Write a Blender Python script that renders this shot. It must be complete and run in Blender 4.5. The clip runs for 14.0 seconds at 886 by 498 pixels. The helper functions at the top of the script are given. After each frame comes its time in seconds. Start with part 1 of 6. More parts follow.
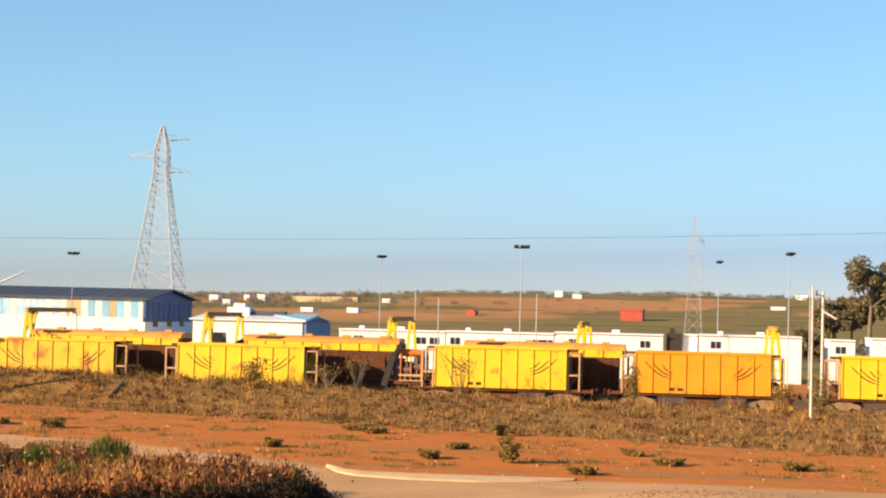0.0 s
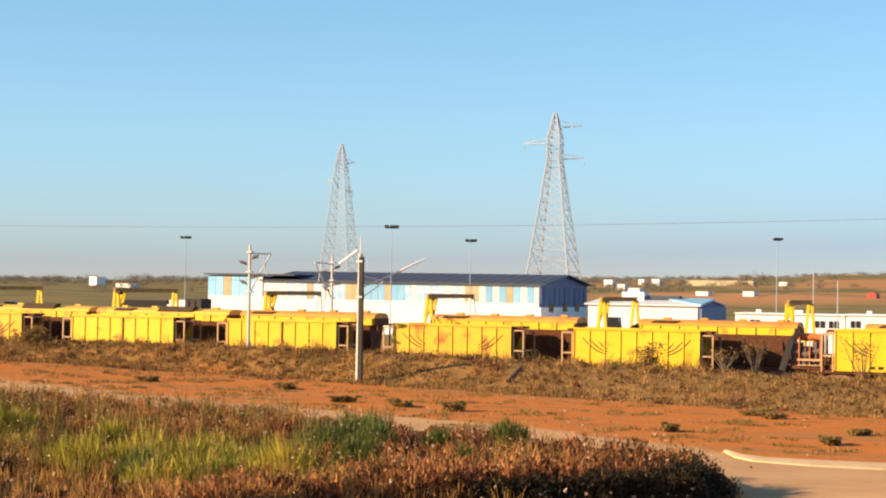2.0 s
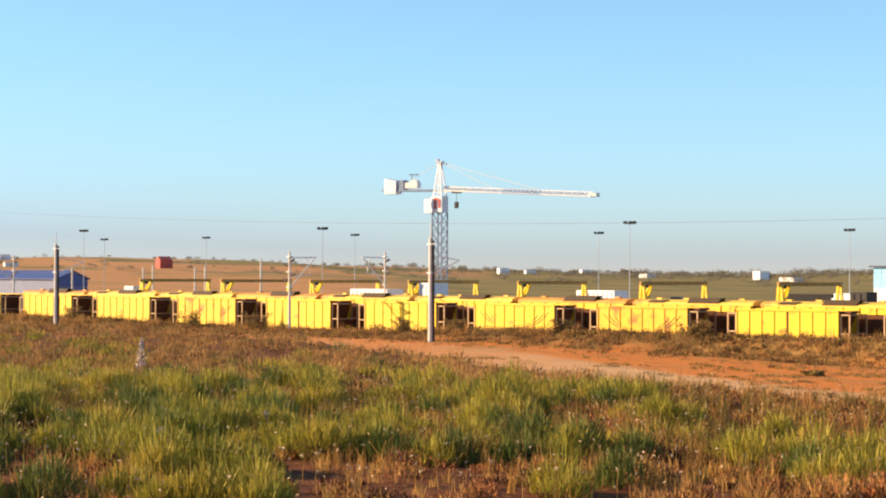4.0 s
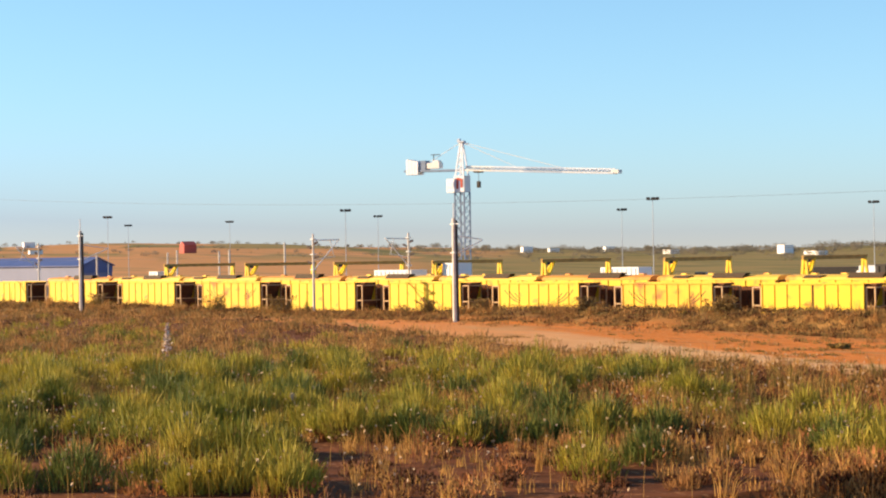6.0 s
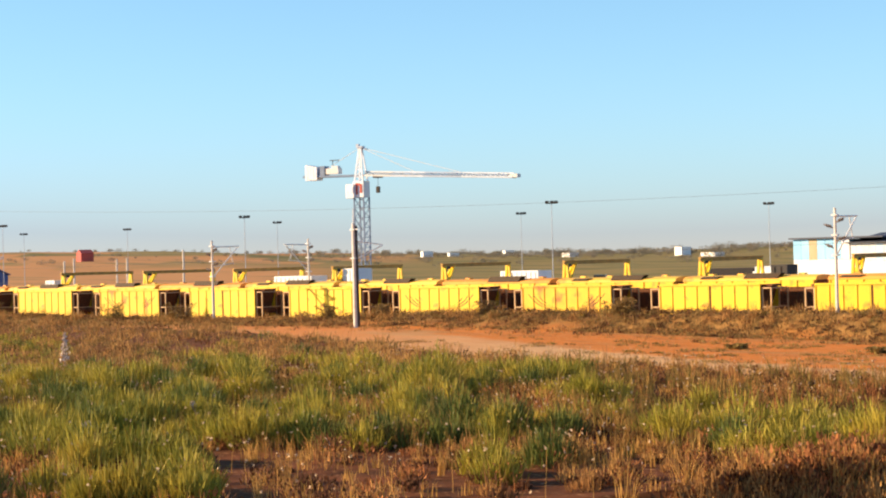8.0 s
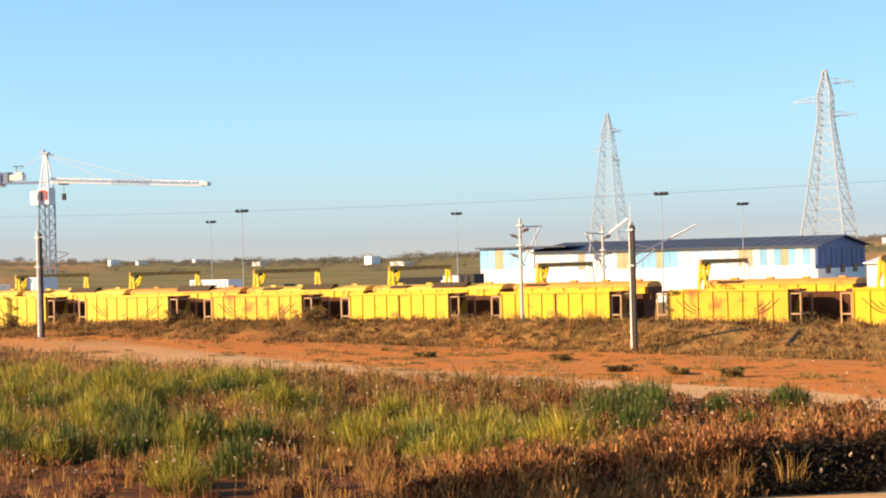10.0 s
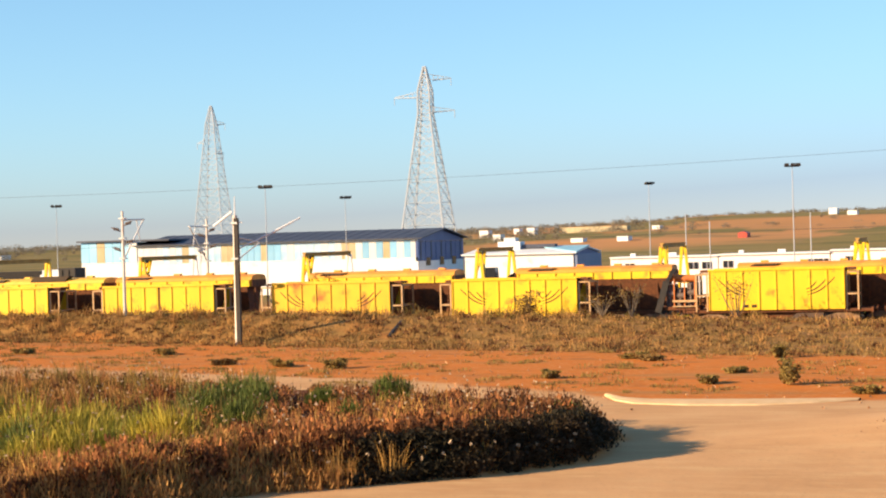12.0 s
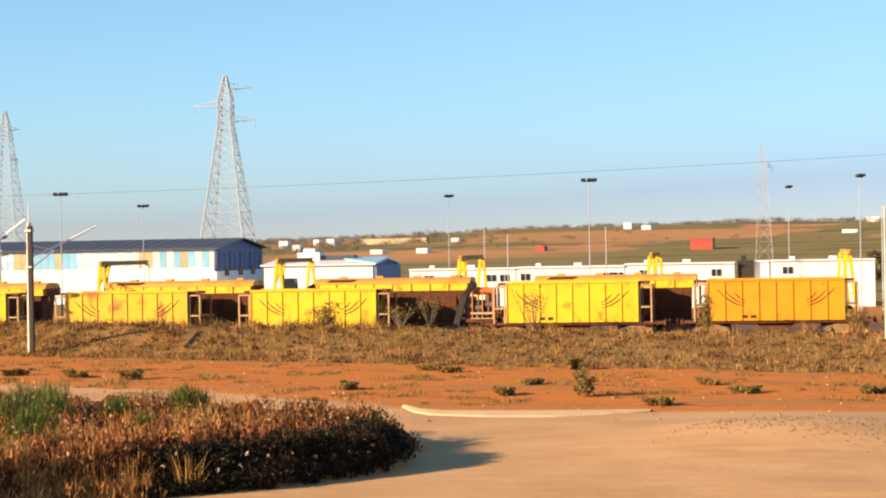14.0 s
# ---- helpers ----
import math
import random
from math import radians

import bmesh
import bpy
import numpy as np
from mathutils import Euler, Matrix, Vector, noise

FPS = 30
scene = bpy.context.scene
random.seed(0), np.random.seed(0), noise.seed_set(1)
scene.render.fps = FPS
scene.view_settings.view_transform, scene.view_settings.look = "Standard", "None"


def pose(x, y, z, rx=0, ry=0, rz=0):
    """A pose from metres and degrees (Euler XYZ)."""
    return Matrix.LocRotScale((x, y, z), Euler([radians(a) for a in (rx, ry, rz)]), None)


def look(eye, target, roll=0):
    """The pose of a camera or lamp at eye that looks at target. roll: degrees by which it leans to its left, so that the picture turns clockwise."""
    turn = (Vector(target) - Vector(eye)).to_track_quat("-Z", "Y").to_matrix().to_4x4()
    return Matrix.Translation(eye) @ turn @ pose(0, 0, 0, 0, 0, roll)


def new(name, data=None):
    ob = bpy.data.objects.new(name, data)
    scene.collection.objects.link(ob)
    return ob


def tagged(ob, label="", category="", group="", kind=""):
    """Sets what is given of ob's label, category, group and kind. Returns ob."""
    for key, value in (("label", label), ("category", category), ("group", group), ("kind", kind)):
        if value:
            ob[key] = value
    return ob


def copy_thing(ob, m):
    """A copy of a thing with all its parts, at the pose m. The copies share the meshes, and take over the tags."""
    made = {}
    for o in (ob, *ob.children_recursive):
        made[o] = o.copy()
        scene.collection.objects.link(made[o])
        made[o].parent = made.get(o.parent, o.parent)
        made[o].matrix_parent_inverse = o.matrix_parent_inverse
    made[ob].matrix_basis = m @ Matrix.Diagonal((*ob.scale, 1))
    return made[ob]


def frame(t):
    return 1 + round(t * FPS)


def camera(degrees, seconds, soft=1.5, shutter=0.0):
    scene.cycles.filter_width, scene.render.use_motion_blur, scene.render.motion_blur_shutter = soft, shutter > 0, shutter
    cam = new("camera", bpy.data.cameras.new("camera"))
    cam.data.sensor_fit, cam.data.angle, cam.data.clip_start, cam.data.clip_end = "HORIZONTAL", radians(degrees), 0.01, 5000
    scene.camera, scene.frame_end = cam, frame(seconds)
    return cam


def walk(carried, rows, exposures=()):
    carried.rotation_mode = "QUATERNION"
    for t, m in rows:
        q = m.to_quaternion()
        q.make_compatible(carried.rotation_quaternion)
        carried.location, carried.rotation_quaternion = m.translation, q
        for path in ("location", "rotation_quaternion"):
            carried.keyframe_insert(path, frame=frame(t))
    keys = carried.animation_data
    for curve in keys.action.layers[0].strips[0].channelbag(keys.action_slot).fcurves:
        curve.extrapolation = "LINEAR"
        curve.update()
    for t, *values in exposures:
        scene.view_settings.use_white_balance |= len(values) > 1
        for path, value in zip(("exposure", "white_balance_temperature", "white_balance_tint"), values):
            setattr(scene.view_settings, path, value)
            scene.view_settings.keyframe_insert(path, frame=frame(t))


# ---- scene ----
# ---- camera and walk ----
cam = camera(28.0, 14.0, soft=2.05)
EYE = (0.0, 0.0, 6.2)
# seconds, yaw to the left of +y, pitch, lean
TURNS = [
    (0.0, 7.85, 2.03, 1.46), (0.5, 8.8, 1.93, 1.46), (1.0, 11.36, 1.75, 1.36), (1.5, 14.91, 1.53, 1.18),
    (2.0, 20.49, 1.27, 0.96), (2.5, 26.19, 1.05, 0.77), (3.0, 32.68, 0.86, 0.57), (3.5, 37.96, 0.8, 0.44),
    (4.0, 41.62, 0.87, 0.19), (4.2, 42.31, 0.81, 0.05), (4.8, 42.95, 0.62, -0.3), (5.6, 42.7, 0.35, -0.72),
    (6.3, 42.08, 0.17, -1.01), (6.5, 41.88, 0.19, -1.12), (7.0, 41.21, 0.23, -1.28), (7.2, 40.91, 0.25, -1.39),
    (8.3, 38.2, 0.34, -1.5), (9.3, 33.75, 0.38, -1.53), (9.5, 32.6, 0.39, -1.51), (10.0, 29.19, 0.36, -1.4),
    (10.5, 26.19, 0.34, -1.34), (11.0, 22.81, 0.23, -1.4), (11.5, 19.84, 0.05, -1.53), (12.0, 16.49, -0.19, -1.57),
    (12.5, 14.07, -0.29, -1.49), (13.0, 11.96, -0.25, -1.3), (13.5, 10.73, -0.12, -1.1), (14.0, 10.03, 0.03, -0.97)]


def aim(yaw, pitch):
    a, b = radians(yaw), radians(pitch)
    return (EYE[0] - 50 * math.sin(a) * math.cos(b), EYE[1] + 50 * math.cos(a) * math.cos(b), EYE[2] + 50 * math.sin(b))


walk(cam, [(t, look(EYE, aim(yaw, pitch), lean)) for t, yaw, pitch, lean in TURNS],
     [(0.0, 1.02), (1.5, 1.06), (3.0, 1.12), (4.0, 1.26), (6.5, 1.22), (9.5, 1.28), (10.5, 1.25), (11.0, 1.3), (11.5, 1.2), (12.5, 1.17), (14.0, 1.13)])

# ---- world, sun and exposure ----
SUN_TO = Vector((-0.82, -0.57, 0.0)).normalized()
SUN_HIGH = radians(18)
world = bpy.data.worlds.new("sky")
scene.world = world
world.use_nodes = True
wn = world.node_tree
sky = wn.nodes.new("ShaderNodeTexSky")
sky.sky_type = 'NISHITA'
sky.sun_disc = False
sky.sun_elevation = SUN_HIGH
sky.sun_rotation = math.atan2(SUN_TO.x, SUN_TO.y)
sky.altitude = 100
sky.air_density = 0.8
sky.dust_density = 0.0
sky.ozone_density = 4.2
wn.nodes["Background"].inputs["Strength"].default_value = 0.092
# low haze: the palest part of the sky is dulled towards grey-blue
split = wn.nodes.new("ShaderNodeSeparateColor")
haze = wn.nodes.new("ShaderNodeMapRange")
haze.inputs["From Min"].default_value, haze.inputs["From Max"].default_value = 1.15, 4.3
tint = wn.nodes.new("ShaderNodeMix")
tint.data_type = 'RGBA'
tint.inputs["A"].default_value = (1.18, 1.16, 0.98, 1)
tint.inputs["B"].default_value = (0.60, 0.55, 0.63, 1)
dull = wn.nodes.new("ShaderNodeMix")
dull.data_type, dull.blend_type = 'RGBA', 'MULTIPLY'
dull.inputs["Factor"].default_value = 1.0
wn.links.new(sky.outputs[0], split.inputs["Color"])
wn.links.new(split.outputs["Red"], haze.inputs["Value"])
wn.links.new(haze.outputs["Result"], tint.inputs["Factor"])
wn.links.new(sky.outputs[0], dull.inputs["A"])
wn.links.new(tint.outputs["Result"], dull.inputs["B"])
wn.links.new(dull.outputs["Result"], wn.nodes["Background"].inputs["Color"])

sun_data = bpy.data.lights.new("sun", 'SUN')
sun_data.energy = 5.0
sun_data.angle = radians(0.6)
sun_data.color = (1.0, 0.72, 0.42)
sun = new("sun", sun_data)
sun_dir = Vector((SUN_TO.x * math.cos(SUN_HIGH), SUN_TO.y * math.cos(SUN_HIGH), math.sin(SUN_HIGH)))
sun.matrix_world = look(Vector((-60, -40, 60)), Vector((-60, -40, 60)) - sun_dir)


# ---- materials ----
def material(name, base, second=None, rough=0.7, metal=0.0, scale=3.0, bump=0.0, bump_scale=20.0,
             third=None, third_scale=0.6, third_at=0.55, vary=0.0, island=False, spec=0.4, coords="Object", leafy=0.0):
    """Base colour broken by a second one at one scale and by stains of a third at another."""
    m = bpy.data.materials.new(name)
    m.use_nodes = True
    nt = m.node_tree
    nodes, links = nt.nodes, nt.links
    b = nodes["Principled BSDF"]
    b.inputs["Roughness"].default_value = rough
    b.inputs["Metallic"].default_value = metal
    b.inputs["Specular IOR Level"].default_value = spec
    tc = nodes.new("ShaderNodeTexCoord")
    src = tc.outputs[coords]

    def noisy(sc, detail=5.0):
        n = nodes.new("ShaderNodeTexNoise")
        n.inputs["Scale"].default_value = sc
        n.inputs["Detail"].default_value = detail
        links.new(src, n.inputs["Vector"])
        return n.outputs["Fac"]

    def ramp(fac, lo, hi):
        r = nodes.new("ShaderNodeMapRange")
        r.inputs["From Min"].default_value, r.inputs["From Max"].default_value = lo, hi
        links.new(fac, r.inputs["Value"])
        return r.outputs["Result"]

    def mix(fac, a, c):
        x = nodes.new("ShaderNodeMix")
        x.data_type = 'RGBA'
        links.new(fac, x.inputs["Factor"])
        for sock, v in ((x.inputs["A"], a), (x.inputs["B"], c)):
            if isinstance(v, tuple):
                sock.default_value = (*v, 1)
            else:
                links.new(v, sock)
        return x.outputs["Result"]

    second = second or tuple(c * 0.75 for c in base)
    col = mix(ramp(noisy(scale), 0.35, 0.7), base, second)
    if third:
        col = mix(ramp(noisy(third_scale), third_at, third_at + 0.13), col, third)
    if vary:
        hsv = nodes.new("ShaderNodeHueSaturation")
        if island:
            rnd = nodes.new("ShaderNodeNewGeometry").outputs["Random Per Island"]
        else:
            rnd = nodes.new("ShaderNodeObjectInfo").outputs["Random"]
        r = nodes.new("ShaderNodeMapRange")
        r.inputs["To Min"].default_value, r.inputs["To Max"].default_value = 1 - vary, 1 + vary
        links.new(rnd, r.inputs["Value"])
        links.new(r.outputs["Result"], hsv.inputs["Value"])
        links.new(col, hsv.inputs["Color"])
        col = hsv.outputs["Color"]
    links.new(col, b.inputs["Base Color"])
    if leafy:
        tr = nodes.new("ShaderNodeBsdfTranslucent")
        links.new(col, tr.inputs["Color"])
        mx = nodes.new("ShaderNodeMixShader")
        mx.inputs["Fac"].default_value = leafy
        links.new(b.outputs[0], mx.inputs[1])
        links.new(tr.outputs[0], mx.inputs[2])
        links.new(mx.outputs[0], nodes["Material Output"].inputs["Surface"])
    if bump:
        bp = nodes.new("ShaderNodeBump")
        bp.inputs["Strength"].default_value = bump
        bp.inputs["Distance"].default_value = 0.03
        links.new(noisy(bump_scale, 4.0), bp.inputs["Height"])
        links.new(bp.outputs["Normal"], b.inputs["Normal"])
    return m


YELLOW = material("yellow_paint", (0.84, 0.565, 0.022), (0.81, 0.48, 0.02), 0.5, scale=0.5, third=(0.54, 0.22, 0.03), third_scale=0.9, third_at=0.59, vary=0.05)
STAINED = material("stained_yellow_paint", (0.84, 0.52, 0.03), (0.80, 0.42, 0.03), 0.6, scale=0.8, third=(0.45, 0.16, 0.03), third_scale=0.7, third_at=0.52, vary=0.05)
ORANGE = material("orange_paint", (0.80, 0.33, 0.012), (0.74, 0.28, 0.012), 0.5, scale=0.7, third=(0.48, 0.15, 0.02), third_scale=1.1, third_at=0.62)
ROOF_ORANGE = material("faded_orange_paint", (0.74, 0.33, 0.05), (0.66, 0.27, 0.04), 0.6, scale=0.8, third=(0.42, 0.15, 0.04), third_scale=0.9, third_at=0.58, vary=0.10)
ROOF_OCHRE = material("faded_ochre_paint", (0.84, 0.52, 0.07), (0.78, 0.44, 0.06), 0.6, scale=0.4, third=(0.46, 0.19, 0.05), third_scale=0.6, third_at=0.55, vary=0.12)
RUST = material("rust_brown_steel", (0.17, 0.060, 0.022), (0.085, 0.032, 0.014), 0.85, scale=4, bump=0.3)
BEAM = material("weathered_brown_beam", (0.55, 0.32, 0.08), (0.38, 0.21, 0.06), 0.8, scale=1.2)
DUSTY = material("dusty_brown_steel", (0.34, 0.21, 0.12), (0.2, 0.115, 0.065), 0.9, scale=3, bump=0.3)
MACHINE_GREY = material("grimy_grey_machine", (0.19, 0.145, 0.125), (0.10, 0.07, 0.06), 0.7, scale=3)
DARK = material("dark_stripe_paint", (0.055, 0.03, 0.012), None, 0.7)
BLACK = material("dark_steel", (0.03, 0.028, 0.027), (0.05, 0.04, 0.035), 0.7, metal=0.2, scale=5)
PALE_STEEL = material("dusty_tan_steel", (0.60, 0.40, 0.22), (0.48, 0.28, 0.13), 0.6, scale=3)
GALV = material("galvanised_steel", (0.70, 0.70, 0.70), (0.58, 0.58, 0.58), 0.5, metal=0.0, scale=0.7)
PYLON_STEEL = material("weathered_pylon_steel", (0.42, 0.46, 0.52), (0.35, 0.39, 0.45), 0.6, scale=0.5)
# steel of the farthest pylon, with distance haze put into its grey
HAZED_STEEL = material("haze_grey_pylon_steel", (0.40, 0.42, 0.46), (0.34, 0.36, 0.40), 0.7, scale=0.5)
CRANE_WHITE = material("white_crane_paint", (0.80, 0.83, 0.90), (0.70, 0.73, 0.80), 0.5, scale=0.8)
CRANE_PALE = material("pale_grey_crane_paint", (0.62, 0.66, 0.74), (0.54, 0.58, 0.66), 0.5, scale=0.8)
CRANE_GREY = material("pale_blue_grey_crane_paint", (0.42, 0.48, 0.60), (0.36, 0.42, 0.54), 0.5, scale=0.8)
CRANE_BLUE = material("blue_grey_crane_paint", (0.16, 0.22, 0.34), (0.12, 0.17, 0.27), 0.5, scale=0.8)
RED = material("red_paint", (0.46, 0.075, 0.05), (0.38, 0.065, 0.045), 0.5, scale=0.5)
CONCRETE = material("pole_concrete", (0.66, 0.61, 0.55), (0.54, 0.48, 0.42), 0.85, scale=2, bump=0.2, third=(0.38, 0.32, 0.26), third_scale=3, third_at=0.62)
WHITE_WALL = material("white_wall_paint", (0.82, 0.82, 0.83), (0.77, 0.76, 0.76), 0.7, scale=0.4, third=(0.6, 0.54, 0.46), third_scale=0.5, third_at=0.66)
WHITE_SHEET = material("white_sheet_metal", (0.78, 0.79, 0.80), (0.70, 0.72, 0.75), 0.5, scale=0.5, vary=0.05)
PALE_BLUE = material("pale_blue_sheet_metal", (0.24, 0.53, 0.80), (0.33, 0.60, 0.83), 0.5, scale=0.35, vary=0.08)
SHEET_MIX = material("patchy_white_blue_sheet", (0.60, 0.72, 0.84), (0.33, 0.58, 0.82), 0.5, scale=0.6, third=(0.66, 0.58, 0.40), third_scale=0.45, third_at=0.64, vary=0.06)
TAN_SHEET = material("rusty_cream_sheet_metal", (0.56, 0.47, 0.30), (0.48, 0.38, 0.22), 0.6, scale=0.5, vary=0.1)
BLUE_WALL = material("blue_sheet_metal", (0.05, 0.085, 0.24), (0.07, 0.11, 0.27), 0.5, scale=0.4)
# blue darkened so that the far shed's wall looks shaded
SHED_BLUE = material("shade_blue_wall_sheet", (0.105, 0.135, 0.25), (0.13, 0.16, 0.28), 0.6, scale=0.3)
GREY_BLUE = material("grey_blue_sheet_metal", (0.14, 0.19, 0.33), (0.18, 0.23, 0.36), 0.6, scale=0.3)
BRIGHT_BLUE = material("blue_roof_sheet", (0.045, 0.075, 0.22), (0.06, 0.09, 0.25), 0.5, scale=0.3)
ROOF_BLUE = material("dark_blue_roof_sheet", (0.055, 0.066, 0.10), (0.07, 0.08, 0.115), 0.6, scale=0.3, vary=0.05)
ROOF_CYAN = material("sky_blue_roof_sheet", (0.25, 0.50, 0.66), (0.32, 0.56, 0.70), 0.5, scale=0.4)
GLASS = material("dark_window_glass", (0.03, 0.035, 0.045), None, 0.15)
RAIL = material("rail_steel", (0.16, 0.10, 0.07), (0.10, 0.065, 0.05), 0.6, metal=0.4, scale=4)
SLEEPER = material("sleeper_concrete", (0.35, 0.30, 0.25), (0.27, 0.22, 0.18), 0.9, scale=2)
KERB = material("pale_sand", (0.70, 0.49, 0.27), (0.62, 0.41, 0.21), 0.9, scale=2, bump=0.4, bump_scale=8)
GREEN_LEAF = material("green_weed_leaf", (0.25, 0.24, 0.03), (0.46, 0.345, 0.05), 0.6, scale=0.5, vary=0.4, island=True, spec=0.2, leafy=0.22, third=(0.12, 0.145, 0.027), third_scale=0.35, third_at=0.55)
DEEP_LEAF = material("deep_green_weed_leaf", (0.085, 0.115, 0.026), (0.15, 0.165, 0.032), 0.6, scale=0.5, vary=0.3, island=True, spec=0.2, leafy=0.2)
DRY_LEAF = material("dry_brown_weed", (0.42, 0.175, 0.065), (0.17, 0.06, 0.024), 0.8, scale=0.6, vary=0.5, island=True, spec=0.15, leafy=0.25)
TAN_LEAF = material("tan_dry_weed", (0.50, 0.28, 0.095), (0.30, 0.145, 0.05), 0.8, scale=0.4, vary=0.4, island=True, spec=0.15, leafy=0.25)
GOLD_LEAF = material("golden_dry_grass", (0.55, 0.32, 0.09), (0.42, 0.22, 0.06), 0.7, scale=0.5, vary=0.3, island=True, spec=0.15, leafy=0.3)
OLIVE_LEAF = material("olive_gold_grass", (0.22, 0.15, 0.04), (0.14, 0.11, 0.03), 0.7, scale=0.5, vary=0.45, island=True, spec=0.15, leafy=0.25)
# near-black leaves: the shade on the bank face is put into their colour
SHADE_LEAF = material("shade_dark_shrub_leaf", (0.022, 0.019, 0.009), (0.042, 0.025, 0.012), 0.7, scale=0.6, vary=0.45, island=True, spec=0.2, leafy=0.15)
MAROON_LEAF = material("dark_maroon_leaf", (0.135, 0.05, 0.024), (0.07, 0.036, 0.016), 0.7, scale=0.6, vary=0.5, island=True, spec=0.15, leafy=0.2)
SCRUB_LEAF = material("olive_scrub_leaf", (0.27, 0.165, 0.058), (0.20, 0.135, 0.05), 0.75, scale=0.2, vary=0.28, island=True, spec=0.15, leafy=0.2)
BUSH_LEAF = material("olive_shrub_leaf", (0.20, 0.15, 0.045), (0.27, 0.18, 0.055), 0.7, scale=0.6, vary=0.35, island=True, spec=0.15, leafy=0.2)
TREE_LEAF = material("tree_leaf", (0.17, 0.15, 0.08), (0.22, 0.18, 0.10), 0.6, scale=0.4, vary=0.3, island=True, spec=0.25, leafy=0.3)
# far leaves lightened and greyed: the distance haze is in their colour
HAZED_LEAF = material("hazed_tree_leaf", (0.21, 0.195, 0.15), (0.25, 0.21, 0.155), 0.8, scale=0.05, vary=0.25, island=True, spec=0.1, leafy=0.3)
BARK = material("bark", (0.22, 0.17, 0.12), (0.14, 0.10, 0.07), 0.9, scale=3, bump=0.5)
BLOSSOM = material("pale_pink_blossom", (0.74, 0.62, 0.54), (0.62, 0.48, 0.40), 0.8, scale=2, vary=0.2, island=True)
FLOWER = material("pale_seed_head", (0.56, 0.42, 0.28), (0.45, 0.32, 0.2), 0.8, scale=2, vary=0.2, island=True)
STONE = material("pale_stone", (0.50, 0.31, 0.17), (0.42, 0.22, 0.11), 0.9, scale=2, vary=0.3, island=True)
MACHINE = material("orange_machine_paint", (0.62, 0.20, 0.05), (0.5, 0.15, 0.04), 0.5, scale=1)
CABLE = material("cable_black", (0.04, 0.04, 0.045), None, 0.6)


# ---- mesh helpers ----
def box(bm, cx, cy, cz, sx, sy, sz):
    """Adds a box by its centre and sizes."""
    v = [bm.verts.new((cx + a * sx / 2, cy + b * sy / 2, cz + c * sz / 2)) for a in (-1, 1) for b in (-1, 1) for c in (-1, 1)]
    for q in ((0, 1, 3, 2), (4, 6, 7, 5), (0, 4, 5, 1), (2, 3, 7, 6), (0, 2, 6, 4), (1, 5, 7, 3)):
        bm.faces.new([v[i] for i in q])
    return v


def beam(bm, p, q, w, h=None):
    """Adds a square bar from p to q."""
    p, q = Vector(p), Vector(q)
    h = h or w
    d = (q - p).normalized()
    up = Vector((0, 0, 1)) if abs(d.z) < 0.95 else Vector((0, 1, 0))
    a = d.cross(up).normalized()
    b = a.cross(d)
    v = [bm.verts.new(e + a * (i * w / 2) + b * (j * h / 2)) for e in (p, q) for i, j in ((-1, -1), (1, -1), (1, 1), (-1, 1))]
    for k in range(4):
        bm.faces.new((v[k], v[(k + 1) % 4], v[4 + (k + 1) % 4], v[4 + k]))
    bm.faces.new(v[3::-1])
    bm.faces.new(v[4:])


def tube(bm, p, q, r0, r1=None, n=8):
    """Adds a round bar from p to q, tapered from r0 to r1."""
    p, q = Vector(p), Vector(q)
    r1 = r0 if r1 is None else r1
    d = (q - p).normalized()
    a = d.orthogonal().normalized()
    b = d.cross(a)
    rings = [[bm.verts.new(e + (a * math.cos(2 * math.pi * k / n) + b * math.sin(2 * math.pi * k / n)) * r) for k in range(n)] for e, r in ((p, r0), (q, r1))]
    for k in range(n):
        bm.faces.new((rings[0][k], rings[0][(k + 1) % n], rings[1][(k + 1) % n], rings[1][k]))
    bm.faces.new(rings[0][::-1])
    bm.faces.new(rings[1])


def prism(bm, outline, y0, y1):
    """Adds a solid whose outline (x, z) runs from y0 to y1."""
    a = [bm.verts.new((x, y0, z)) for x, z in outline]
    b = [bm.verts.new((x, y1, z)) for x, z in outline]
    n = len(outline)
    bm.faces.new(a)
    bm.faces.new(b[::-1])
    for k in range(n):
        bm.faces.new((a[k], b[k], b[(k + 1) % n], a[(k + 1) % n]))


def mesh_of(name, bm, mat):
    bmesh.ops.recalc_face_normals(bm, faces=bm.faces)
    me = bpy.data.meshes.new(name)
    bm.to_mesh(me)
    bm.free()
    me.materials.append(mat)
    return me


def part(name, bm, mat, parent, label="", at=None):
    """Links a bmesh as one part under a thing or a part."""
    ob = new(name, mesh_of(name, bm, mat) if isinstance(bm, bmesh.types.BMesh) else bm)
    ob.parent = parent
    if at is not None:
        ob.matrix_basis = at
    if label:
        ob["label"] = label
    return ob


def thing(name, label, category, group="", m=None, kind=""):
    ob = new(name)
    ob.empty_display_size = 0.5
    if m is not None:
        ob.matrix_basis = m
    return tagged(ob, label, category, group, kind)


def solid(name, bm, mat, label, category, group="", kind="", m=None):
    ob = new(name, mesh_of(name, bm, mat))
    if m is not None:
        ob.matrix_basis = m
    return tagged(ob, label, category, group, kind)


